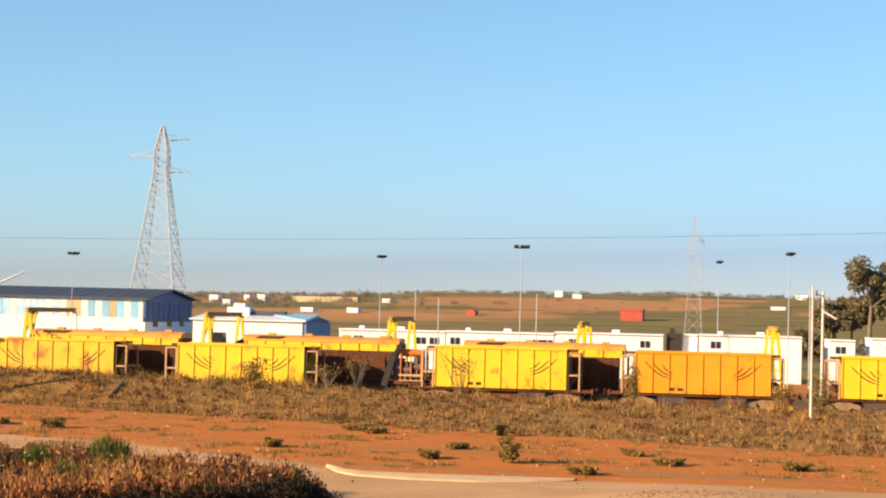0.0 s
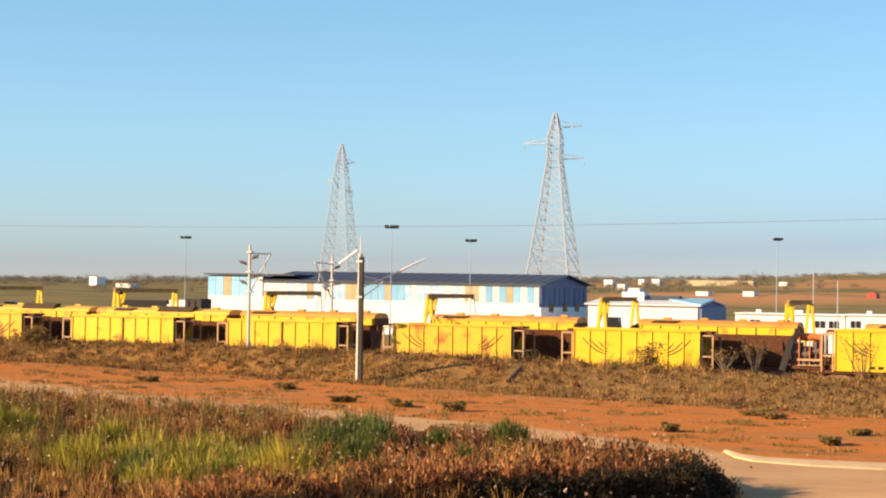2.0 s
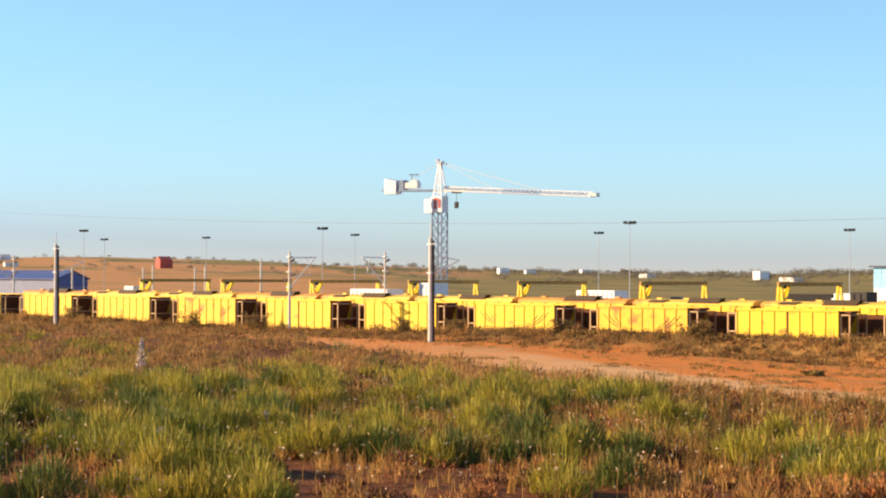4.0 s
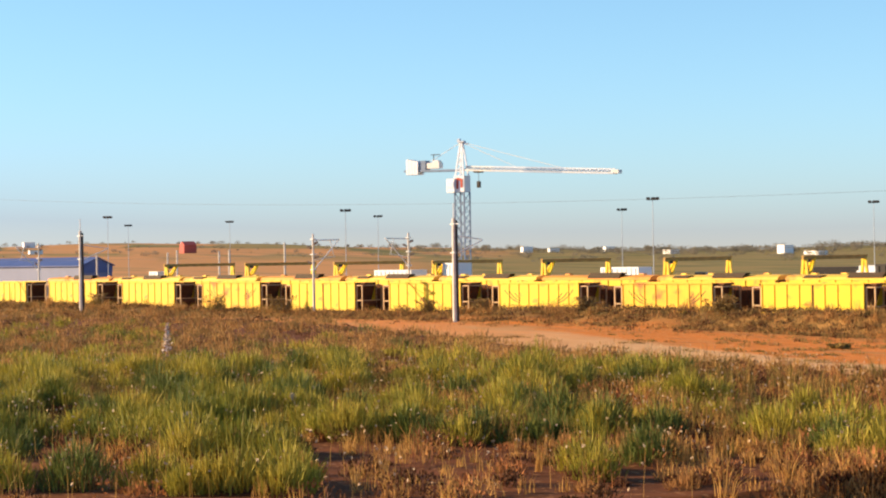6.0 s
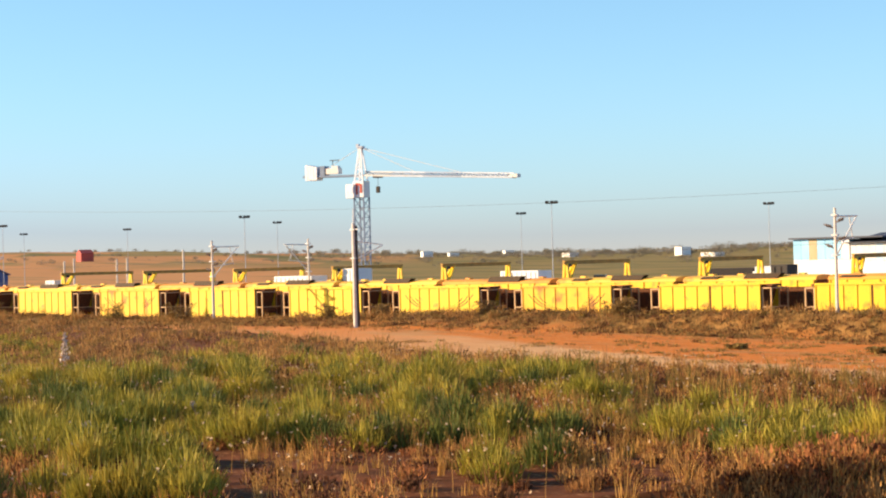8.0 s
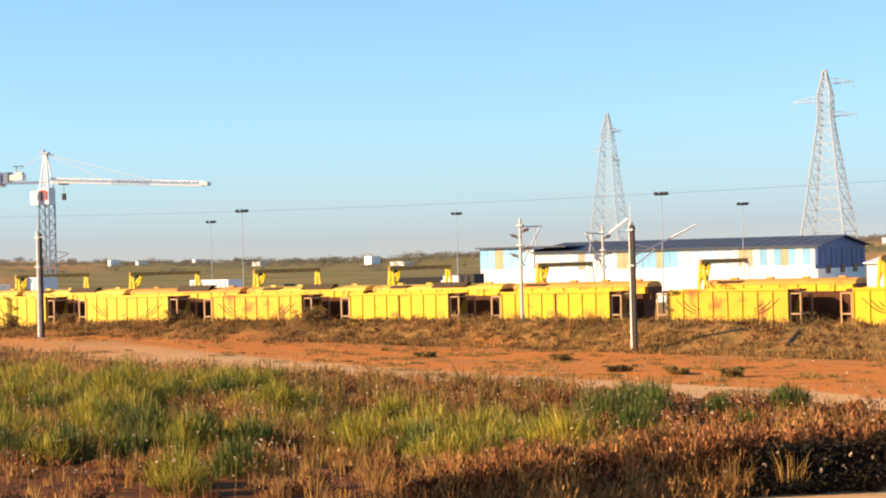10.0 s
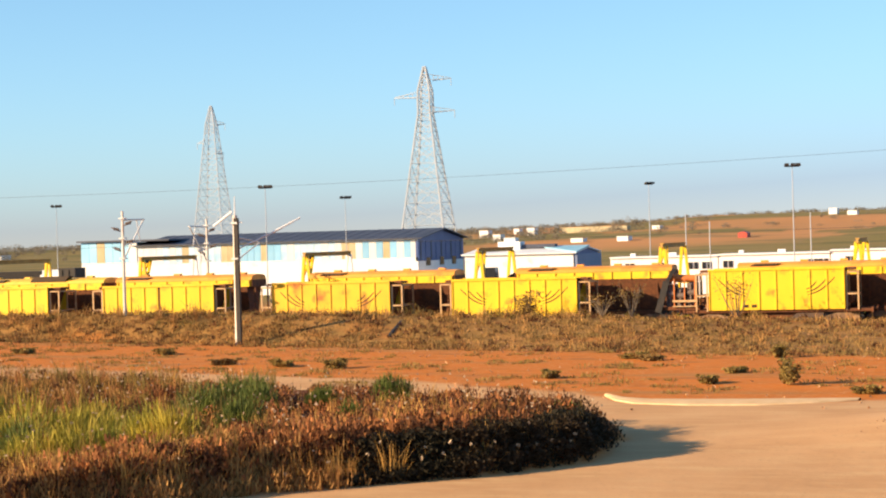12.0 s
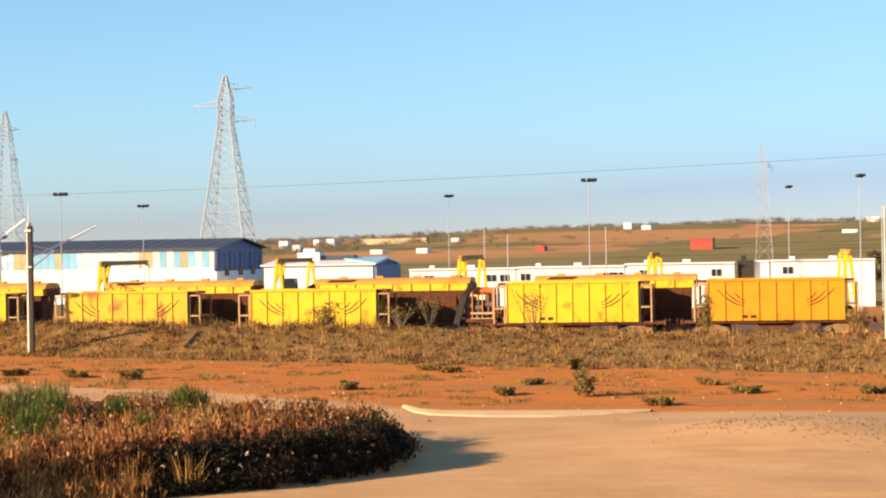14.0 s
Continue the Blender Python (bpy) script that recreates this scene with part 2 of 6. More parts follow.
def raw(name, verts, faces, mat, label, category="", kind="stuff"):
    """One object of many small faces."""
    me = bpy.data.meshes.new(name)
    verts = np.asarray(verts, np.float32).reshape(-1, 3)
    faces = np.asarray(faces, np.int32)
    k = faces.shape[1]
    me.vertices.add(len(verts))
    me.vertices.foreach_set("co", verts.ravel())
    me.loops.add(faces.size)
    me.loops.foreach_set("vertex_index", faces.ravel())
    me.polygons.add(len(faces))
    me.polygons.foreach_set("loop_start", np.arange(len(faces), dtype=np.int32) * k)
    me.polygons.foreach_set("loop_total", np.full(len(faces), k, np.int32))
    me.update(calc_edges=True)
    me.materials.append(mat)
    return tagged(new(name, me), label, category, "", kind)


# ---- ground ----
def step(a, b, x):
    t = np.clip((x - a) / (b - a), 0, 1)
    return t * t * (3 - 2 * t)


def ripple(x, y, size, seed=0.0):
    """Cheap smooth unevenness between -1 and 1."""
    s = 1.0 / size
    return (np.sin(x * s * 1.7 + 1.3 * np.sin(y * s * 1.1 + seed) + seed) * np.cos(y * s * 1.9 + 1.1 * np.sin(x * s * 0.9 + 2 * seed))
            + 0.5 * np.sin(x * s * 4.1 + y * s * 2.3 + seed * 3) * np.cos(y * s * 4.7 - x * s * 1.7 + seed)) / 1.5


def far_edge(x):
    """Far edge of the weedy foreground."""
    return np.interp(x, [-200, -130, -100, -78, -58, -44, -31.5, -22.7, -16.8, -12.5, -8.5], [104, 102, 96, 87, 79, 75, 69.5, 65, 60.5, 56.5, 53.2])


def near_edge(x):
    """Near edge of the weedy foreground, along the dirt track."""
    return np.interp(x, [-60, -26, -21, -17.5, -12.75, -7.9], [9, 28.5, 37.0, 41.9, 45.4, 51.6])


def weedy(x, y):
    """Over 0 inside the weedy foreground: roughly the metres to its edge."""
    wob = 0.5 * ripple(x, y, 2.1, 4.0) * step(46, 56, y)
    return np.minimum(np.minimum((y - near_edge(x)) * 0.72, (far_edge(x) - y) * 0.8), (-10.4 - x) * 1.0) + wob


def toe(x):
    return np.interp(x, [-60, -50, 20, 60], [108.5, 107.5, 81, 80])


def height(x, y):
    r = np.hypot(x, y)
    az = np.degrees(np.arctan2(-x, y))
    z = 0.9 * step(-45, -95, x) * step(70, 108, y) * (1 - step(114, 118, y))
    crest = np.interp(x, [-175, -150, -137, -124, -110, -102, -96, -57, -43, -30, -24, -13, -5, 20], [1.6, 1.55, 1.3, 1.1, 1.15, 1.35, 1.7, 1.75, 1.6, 1.22, 1.15, 0.8, 0.62, 0.55]) - 0.9 * step(-45, -95, x)
    z = z + crest * step(toe(x), 112.5, y) * (1 - step(113.5, 117.5, y)) - 0.22 * step(115, 118, y)
    near = (r < 118)
    bank = step(toe(x) - 1.0, toe(x) + 3.0, y) * (1 - step(112.5, 114.5, y))
    z = z + bank * (0.05 * ripple(x, y, 1.5, 13.0) + 0.03 * ripple(x, y, 3.7, 27.0))
    z = z + np.where(near, 0.035 * ripple(x, y, 4.3, 1.0) * (0.25 + 0.75 * step(64, 72, y)), 0.0)
    z = z + (0.55 + 0.25 * step(-26, -15, x) - 0.2 * step(-13.5, -10.5, x)) * step(-0.1, 0.5, weedy(x, y)) * step(190, 170, r)
    z = z + 0.25 * step(62, 55, y) * step(-4, 4, x) * (0.6 + 0.4 * ripple(x, y, 5.0, 3.0))
    z = z + 0.55 * np.exp(-((x - 0.5 - 0.35 * (y - 57)) / 5.0) ** 2 - ((y - 58) / 5.5) ** 2)
    z = z - 5.0 * step(270, 480, r)
    sky_px = np.interp(az, [-60, -10, 0, 8, 14, 20, 28, 36, 40, 46, 52, 60, 90], [50, 50, 46, 40, 26, 17, 12, 11, 16, 29, 35, 33, 28])
    rise = 6.2 + 1500 * (sky_px - 7) / 3145.0 + 4.0
    z = z + (rise + 3.0 * ripple(x, y, 160.0, 5.0)) * step(520, 1500, r) - 0.012 * np.maximum(r - 1550, 0)
    return z


def build_ground():
    rings = np.concatenate([[0.5, 4, 8, 12, 16, 20, 24], np.arange(26, 132, 0.5), 132 * 1.03 ** np.arange(0, 121)])
    fan = np.radians(np.arange(-24, 66.01, 0.3))
    rest = np.radians(np.linspace(72, 330, 45))
    azs = np.concatenate([fan, rest])
    R, A = np.meshgrid(rings, azs, indexing="ij")
    X, Y = -R * np.sin(A), R * np.cos(A)
    Z = height(X, Y)
    nr, na = R.shape
    idx = np.arange(nr * na).reshape(nr, na)
    nxt = np.roll(idx, -1, axis=1)
    quads = np.stack([idx[:-1], nxt[:-1], nxt[1:], idx[1:]], -1).reshape(-1, 4)
    # the innermost ring is closed by a fan of quads round one middle point
    hub = nr * na
    first = np.arange(0, na, 2)
    fan = np.stack([np.full(len(first), hub), first, first + 1, (first + 2) % na], -1)
    quads = np.concatenate([quads, fan[:, ::-1]])
    pts = np.concatenate([np.stack([X, Y, Z], -1).reshape(-1, 3), [[0.0, 0.0, float(Z[0].mean())]]])
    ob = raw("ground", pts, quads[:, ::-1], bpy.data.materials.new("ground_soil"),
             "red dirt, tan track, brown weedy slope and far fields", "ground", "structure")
    me = ob.data
    x, y, r = np.append(X.ravel(), 0.0), np.append(Y.ravel(), 0.0), np.append(R.ravel(), 0.0)
    w = weedy(x, y)
    road_far = np.interp(x, [-120, -86, -69, -52, -38, -27, -15.5, -12.2, -7, -4, 0, 12, 60], [112, 102, 95.5, 88, 82, 78, 70.5, 66, 65.8, 66.8, 67.2, 65, 60])
    wob = 0.6 * ripple(x, y, 2.5, 7.0)
    road = step(0.2, -0.5, w) * step(0.6, -0.6, y - road_far + wob) * (1 - 0.8 * step(-62, -98, x))
    slope = step(-1.5, 2.0, y - toe(x) + 1.2 * ripple(x, y, 4.0, 9.0)) * step(118, 116, y)
    field = step(150, 230, r)
    bearing = np.degrees(np.arctan2(-x, y))
    plough = np.maximum(step(820, 920, r) * (ripple(x, y, 140.0, 11.0) > 0.0) * (1 - step(14, 18, bearing) * step(42, 39, bearing)), step(41, 45, bearing) * step(200, 250, r) * step(1150, 900, r) * step(75, 65, bearing))
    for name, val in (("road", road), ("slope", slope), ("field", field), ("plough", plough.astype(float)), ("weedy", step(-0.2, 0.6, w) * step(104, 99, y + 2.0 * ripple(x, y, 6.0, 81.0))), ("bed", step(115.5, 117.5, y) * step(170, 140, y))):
        at = me.attributes.new(name, 'FLOAT', 'POINT')
        at.data.foreach_set("value", val.astype(np.float32))
    me.polygons.foreach_set("use_smooth", np.ones(len(me.polygons), bool))
    m = me.materials[0]
    m.use_nodes = True
    nt = m.node_tree
    nodes, links = nt.nodes, nt.links
    b = nodes["Principled BSDF"]
    b.inputs["Roughness"].default_value = 0.95
    b.inputs["Specular IOR Level"].default_value = 0.1
    pos = nodes.new("ShaderNodeTexCoord").outputs["Object"]

    def noisy(sc, detail=6.0, lo=0.3, hi=0.7):
        n = nodes.new("ShaderNodeTexNoise")
        n.inputs["Scale"].default_value, n.inputs["Detail"].default_value = sc, detail
        links.new(pos, n.inputs["Vector"])
        r = nodes.new("ShaderNodeMapRange")
        r.inputs["From Min"].default_value, r.inputs["From Max"].default_value = lo, hi
        links.new(n.outputs["Fac"], r.inputs["Value"])
        return r.outputs["Result"]

    def drawn(sc, detail=6.0, lo=0.3, hi=0.7):
        """Noise drawn out along x, as wheels and water leave it."""
        n = nodes.new("ShaderNodeTexNoise")
        n.inputs["Scale"].default_value, n.inputs["Detail"].default_value = sc, detail
        mp = nodes.new("ShaderNodeMapping")
        mp.inputs["Scale"].default_value = (0.45, 1.6, 1.0)
        mp.inputs["Rotation"].default_value = (0.0, 0.0, 0.25)
        links.new(pos, mp.inputs["Vector"])
        links.new(mp.outputs["Vector"], n.inputs["Vector"])
        r = nodes.new("ShaderNodeMapRange")
        r.inputs["From Min"].default_value, r.inputs["From Max"].default_value = lo, hi
        links.new(n.outputs["Fac"], r.inputs["Value"])
        return r.outputs["Result"]

    def mix(fac, a, c):
        k = nodes.new("ShaderNodeMix")
        k.data_type = 'RGBA'
        links.new(fac, k.inputs["Factor"])
        for sock, v in ((k.inputs["A"], a), (k.inputs["B"], c)):
            if isinstance(v, tuple):
                sock.default_value = (*v, 1)
            else:
                links.new(v, sock)
        return k.outputs["Result"]

    def mask(name):
        n = nodes.new("ShaderNodeAttribute")
        n.attribute_name = name
        return n.outputs["Fac"]

    red = mix(noisy(0.35), (0.60, 0.185, 0.030), (0.50, 0.17, 0.034))
    red = mix(noisy(2.2, lo=0.52, hi=0.7), red, (0.58, 0.25, 0.08))
    red = mix(drawn(0.55, lo=0.56, hi=0.68), red, (0.33, 0.14, 0.045))
    red = mix(drawn(0.16, lo=0.55, hi=0.66), red, (0.42, 0.19, 0.06))
    red = mix(noisy(5.5, lo=0.63, hi=0.7), red, (0.64, 0.36, 0.17))
    tan = mix(noisy(0.3), (0.62, 0.365, 0.18), (0.52, 0.29, 0.135))
    tan = mix(drawn(0.9, lo=0.48, hi=0.72), tan, (0.62, 0.39, 0.195))
    tan = mix(noisy(7.0, lo=0.60, hi=0.72), tan, (0.46, 0.27, 0.13))
    brown = mix(noisy(0.5), (0.37, 0.19, 0.060), (0.28, 0.16, 0.05))
    brown = mix(noisy(0.22, lo=0.57, hi=0.68), brown, (0.40, 0.17, 0.048))
    brown = mix(noisy(1.6, lo=0.52, hi=0.66), brown, (0.20, 0.105, 0.038))
    # dark red-brown soil, deepened further for the shaded gaps between weeds
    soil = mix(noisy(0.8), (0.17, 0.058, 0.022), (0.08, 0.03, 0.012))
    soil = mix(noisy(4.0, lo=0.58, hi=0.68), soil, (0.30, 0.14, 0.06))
    # field green paled and browned, which puts distance haze into the colour
    green = mix(noisy(0.02), (0.205, 0.17, 0.06), (0.27, 0.19, 0.075))
    green = mix(drawn(0.03, lo=0.5, hi=0.62), green, (0.13, 0.125, 0.045))
    earth = mix(noisy(0.015), (0.50, 0.245, 0.10), (0.42, 0.22, 0.09))
    earth = mix(drawn(0.02, lo=0.54, hi=0.66), earth, (0.24, 0.17, 0.075))
    bed = mix(noisy(1.5), (0.22, 0.125, 0.06), (0.14, 0.085, 0.045))
    col = mix(mask("slope"), red, brown)
    col = mix(mask("road"), col, tan)
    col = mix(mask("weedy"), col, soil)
    col = mix(mask("bed"), col, bed)
    col = mix(mask("field"), col, green)
    col = mix(mask("plough"), col, earth)
    links.new(col, b.inputs["Base Color"])
    bp = nodes.new("ShaderNodeBump")
    bp.inputs["Strength"].default_value = 0.35
    bp.inputs["Distance"].default_value = 0.03
    links.new(noisy(2.1, 8.0, 0.2, 0.8), bp.inputs["Height"])
    links.new(bp.outputs["Normal"], b.inputs["Normal"])
    return ob


ground = build_ground()


def level(x, y):
    return float(height(np.array(float(x)), np.array(float(y))))


# ---- railway: rails and sleepers ----
def build_track(y):
    for s in (-0.72, 0.72):
        bm = bmesh.new()
        prism(bm, [(-0.07, -0.15), (0.07, -0.15), (0.03, -0.11), (0.035, -0.03), (0.035, 0.0), (-0.035, 0.0), (-0.035, -0.03), (-0.03, -0.11)], -230, 60)
        rail = solid("rail", bm, RAIL, "rusty steel railway rail on sleepers", "rail", "rails", "structure")
        rail.matrix_basis = pose(0, y + s, 0.0, 0, 0, 90)
    bm = bmesh.new()
    for k in range(440):
        box(bm, -220 + k * 0.62, y, -0.2, 0.26, 2.5, 0.14)
    solid("sleepers", bm, SLEEPER, "dusty concrete sleepers under the rails", "sleepers", "", "stuff")


ROW_A, ROW_B = 120.45, 124.5
build_track(ROW_A)
build_track(ROW_B)


# ---- hopper wagons ----
def bogie_meshes():
    bm = bmesh.new()
    for y in (-1.0, 1.0):
        prism(bm, [(-1.25, 0.42), (-1.0, 0.62), (-0.35, 0.80), (0.35, 0.80), (1.0, 0.62), (1.25, 0.42), (0.9, 0.32), (0.5, 0.42), (0.3, 0.25), (-0.3, 0.25), (-0.5, 0.42), (-0.9, 0.32)], y - 0.08, y + 0.08)
        for x in (-0.9, 0.9):
            tube(bm, (x, y + math.copysign(0.06, y), 0.46), (x, y + math.copysign(0.22, y), 0.46), 0.2, n=10)
    box(bm, 0, 0, 0.6, 0.4, 2.0, 0.3)
    side = mesh_of("bogie", bm, DUSTY)
    bm = bmesh.new()
    for y in (-0.76, 0.76):
        tube(bm, (0, y - 0.07, 0.46), (0, y + 0.07, 0.46), 0.46, n=16)
    tube(bm, (0, -0.95, 0.46), (0, 0.95, 0.46), 0.08)
    return side, mesh_of("wheelset", bm, BLACK)


BOGIE, WHEELSET = bogie_meshes()


def arc_stripe(bm, x0, z0, x1, z1, y, w=0.085, sag=0.28, n=8):
    """A thin curved painted stripe that sags from one end to the other."""
    pts = []
    for k in range(n + 1):
        t = k / n
        pts.append((x0 + (x1 - x0) * t, z0 + (z1 - z0) * t - sag * math.sin(math.pi * t)))
    vs = []
    for k, (x, z) in enumerate(pts):
        a, c = pts[max(k - 1, 0)], pts[min(k + 1, n)]
        d = Vector((c[0] - a[0], c[1] - a[1])).normalized()
        ww = w * (0.35 + 0.65 * math.sin(math.pi * (0.15 + 0.7 * k / n)))
        vs.append([bm.verts.new((x - d.y * ww * s / 2, yy, z + d.x * ww * s / 2)) for s in (-1, 1) for yy in (y, y + 0.004)])
    for a, c in zip(vs, vs[1:]):
        bm.faces.new((a[0], a[2], c[2], c[0]))
        bm.faces.new((a[1], c[1], c[3], a[3]))
        bm.faces.new((a[0], c[0], c[1], a[1]))
        bm.faces.new((a[2], a[3], c[3], c[2]))


def build_wagon(mat, label, L=8.91, top=3.75, bottom=1.06, panels=8, stripes=True, banded=False):
    w = thing("hopper_wagon", label, "wagon", "hopper wagons on the front track")
    hw = 1.42
    h = L / 2
    for y in (-hw, hw - 0.06):
        bm = bmesh.new()
        prism(bm, [(-h, bottom), (h, bottom), (h, top), (-h, top)], y, y + 0.06)
        part("side_wall", bm, mat, w)
    for s in (-1, 1):
        bm = bmesh.new()
        prism(bm, [(s * (h - 0.02), top), (s * (h - 0.08), top), (s * (h - 0.95), bottom), (s * (h - 0.89), bottom)], -hw + 0.06, hw - 0.06)
        part("end_sheet", bm, RUST, w, "dark rusty sloping end sheet")
    bm = bmesh.new()
    box(bm, 0, 0, 2.9, L - 0.7, 2 * hw - 0.14, 0.06)
    part("load_floor", bm, RUST, w)
    for y in (-hw, hw):
        bm = bmesh.new()
        beam(bm, (-h, y, top), (h, y, top), 0.14, 0.14)
        part("top_rail", bm, mat, w)
    rib = bmesh.new()
    box(rib, 0, 0.015, (top + bottom) / 2 - 0.04, 0.06, 0.06, top - bottom - 0.12)
    rib = mesh_of("rib", rib, mat)
    for k in range(panels + 1):
        x = -h + 0.04 + (L - 0.08) * k / panels
        part("rib", rib, mat, w, at=pose(x, -hw - 0.04, 0))
    bm = bmesh.new()
    box(bm, 0, 0, 0.93, L + 3.5, 0.5, 0.3)
    for y in (-1.2, 1.2):
        box(bm, 0, y, 0.98, L + 3.5, 0.12, 0.18)
    for x in (-h - 1.0, h + 1.0):
        box(bm, x, 0, 1.04, 1.6, 2.5, 0.08)
        box(bm, math.copysign(h + 1.72, x), 0, 0.98, 0.14, 2.6, 0.34)
    for x in (-h - 2.0, h + 2.0):
        for y in (-0.87, 0.87):
            tube(bm, (x - math.copysign(0.3, x), y, 1.0), (x, y, 1.0), 0.1)
            tube(bm, (x, y, 1.0), (x + math.copysign(0.05, x), y, 1.0), 0.24, n=12)
    part("underframe", bm, RUST, w, "rust-brown underframe with buffers")
    for s in (-1, 1):
        bm = bmesh.new()
        x0, x1 = s * (h + 0.12), s * (h + 0.85)
        for x in (x0, x1):
            for y in (-1.3, 1.3):
                beam(bm, (x, y, 1.0), (x, y, top - 0.25), 0.1)
        for z in (top - 0.28, 2.05):
            for y in (-1.3, 1.3):
                beam(bm, (x0, y, z), (x1, y, z), 0.1)
            beam(bm, (x1, -1.3, z), (x1, 1.3, z), 0.08)
        part("end_frame", bm, PALE_STEEL, w, "pale end platform railing")
        bm = bmesh.new()
        for k in range(7):
            beam(bm, (x1, 0.5, 1.25 + 0.33 * k), (x1, 1.0, 1.25 + 0.33 * k), 0.04)
        for y in (0.5, 1.0):
            beam(bm, (x1, y, 1.0), (x1, y, top - 0.2), 0.05)
        part("ladder", bm, RUST, w)
        bm = bmesh.new()
        box(bm, s * (h + 0.35), 0, top - 0.08, 0.6, 1.5, 0.16)
        part("walkway", bm, RUST, w)
        bm = bmesh.new()
        tube(bm, (s * (h + 0.3), -0.9, 1.7), (s * (h + 0.3), 0.9, 1.7), 0.28, n=10)
        part("brake_cylinder", bm, RUST, w)
        b = part("bogie", BOGIE, DUSTY, w, at=pose(s * (h - 0.2), 0, 0))
        for x in (-0.9, 0.9):
            part("wheelset", WHEELSET, BLACK, b, at=pose(x, 0, 0))
    # hopper outlet under the floor
    bm = bmesh.new()
    prism(bm, [(-1.6, bottom), (1.6, bottom), (0.7, 0.42), (-0.7, 0.42)], -0.9, 0.9)
    part("hopper_outlet", bm, RUST, w)
    if stripes:
        f = L / 8.91
        for s in (-1, 1):
            for k, (x0, z0, x1, z1) in enumerate(((-3.82, 3.14, -2.05, 2.02), (-3.25, 3.0, -2.0, 2.2), (-2.65, 2.9, -1.98, 2.4))):
                bm = bmesh.new()
                arc_stripe(bm, s * x0 * f, z0, s * x1 * f, z1, -hw - 0.006, sag=0.22 - 0.06 * k)
                part("stripe", bm, DARK, w, "dark painted curved stripe")
    # dark brown band down the middle of the side
    if banded:
        bm = bmesh.new()
        box(bm, 0.05, -hw - 0.005, (top + bottom) / 2, 0.26, 0.014, top - bottom - 0.2)
        part("door_slot", bm, RUST, w, "dark brown vertical band")
    for x in (-2.0, -1.45):
        bm = bmesh.new()
        box(bm, x, -hw - 0.006, 1.33, 0.36, 0.012, 0.2)
        part("marking_panel", bm, DARK, w, "small dark marking panel")
    return w


def row_z(x):
    """The track dips a little where the front row is longest."""
    return float(np.interp(x, [-170, -140, -100, -60, -35, -20, -18, 20], [0.18, 0.1, 0.0, -0.13, -0.17, -0.2, 0.12, 0.15]))


PITCH, LEFT0 = 13.46, -61.6
wagon = build_wagon(YELLOW, "yellow steel hopper wagon with ribs and dark curved stripes")
orange_wagon = build_wagon(ORANGE, "orange steel hopper wagon with ribs and dark curved stripes")
stained_wagon = build_wagon(STAINED, "rust-stained yellow hopper wagon with ribbed sides standing on the rails")
plain_wagon = build_wagon(YELLOW, "plain faded yellow hopper wagon with ribbed sides on rails", stripes=False)
banded_wagon = build_wagon(YELLOW, "yellow hopper wagon with dark centre band and ribbed sides", stripes=False, banded=True)
for k in range(-10, 6):
    x = LEFT0 + PITCH * k + 8.91 / 2 + (4.44 if k >= 3 else 0)
    src = orange_wagon if k == 4 else stained_wagon if k in (1, -6, -2) else banded_wagon if k in (0, -1, -5) else wagon if k >= -3 else plain_wagon
    first = src.matrix_basis.translation.length < 0.01
    m = pose(x, ROW_A, row_z(x))
    if first:
        src.matrix_basis = m
    else:
        copy_thing(src, m)


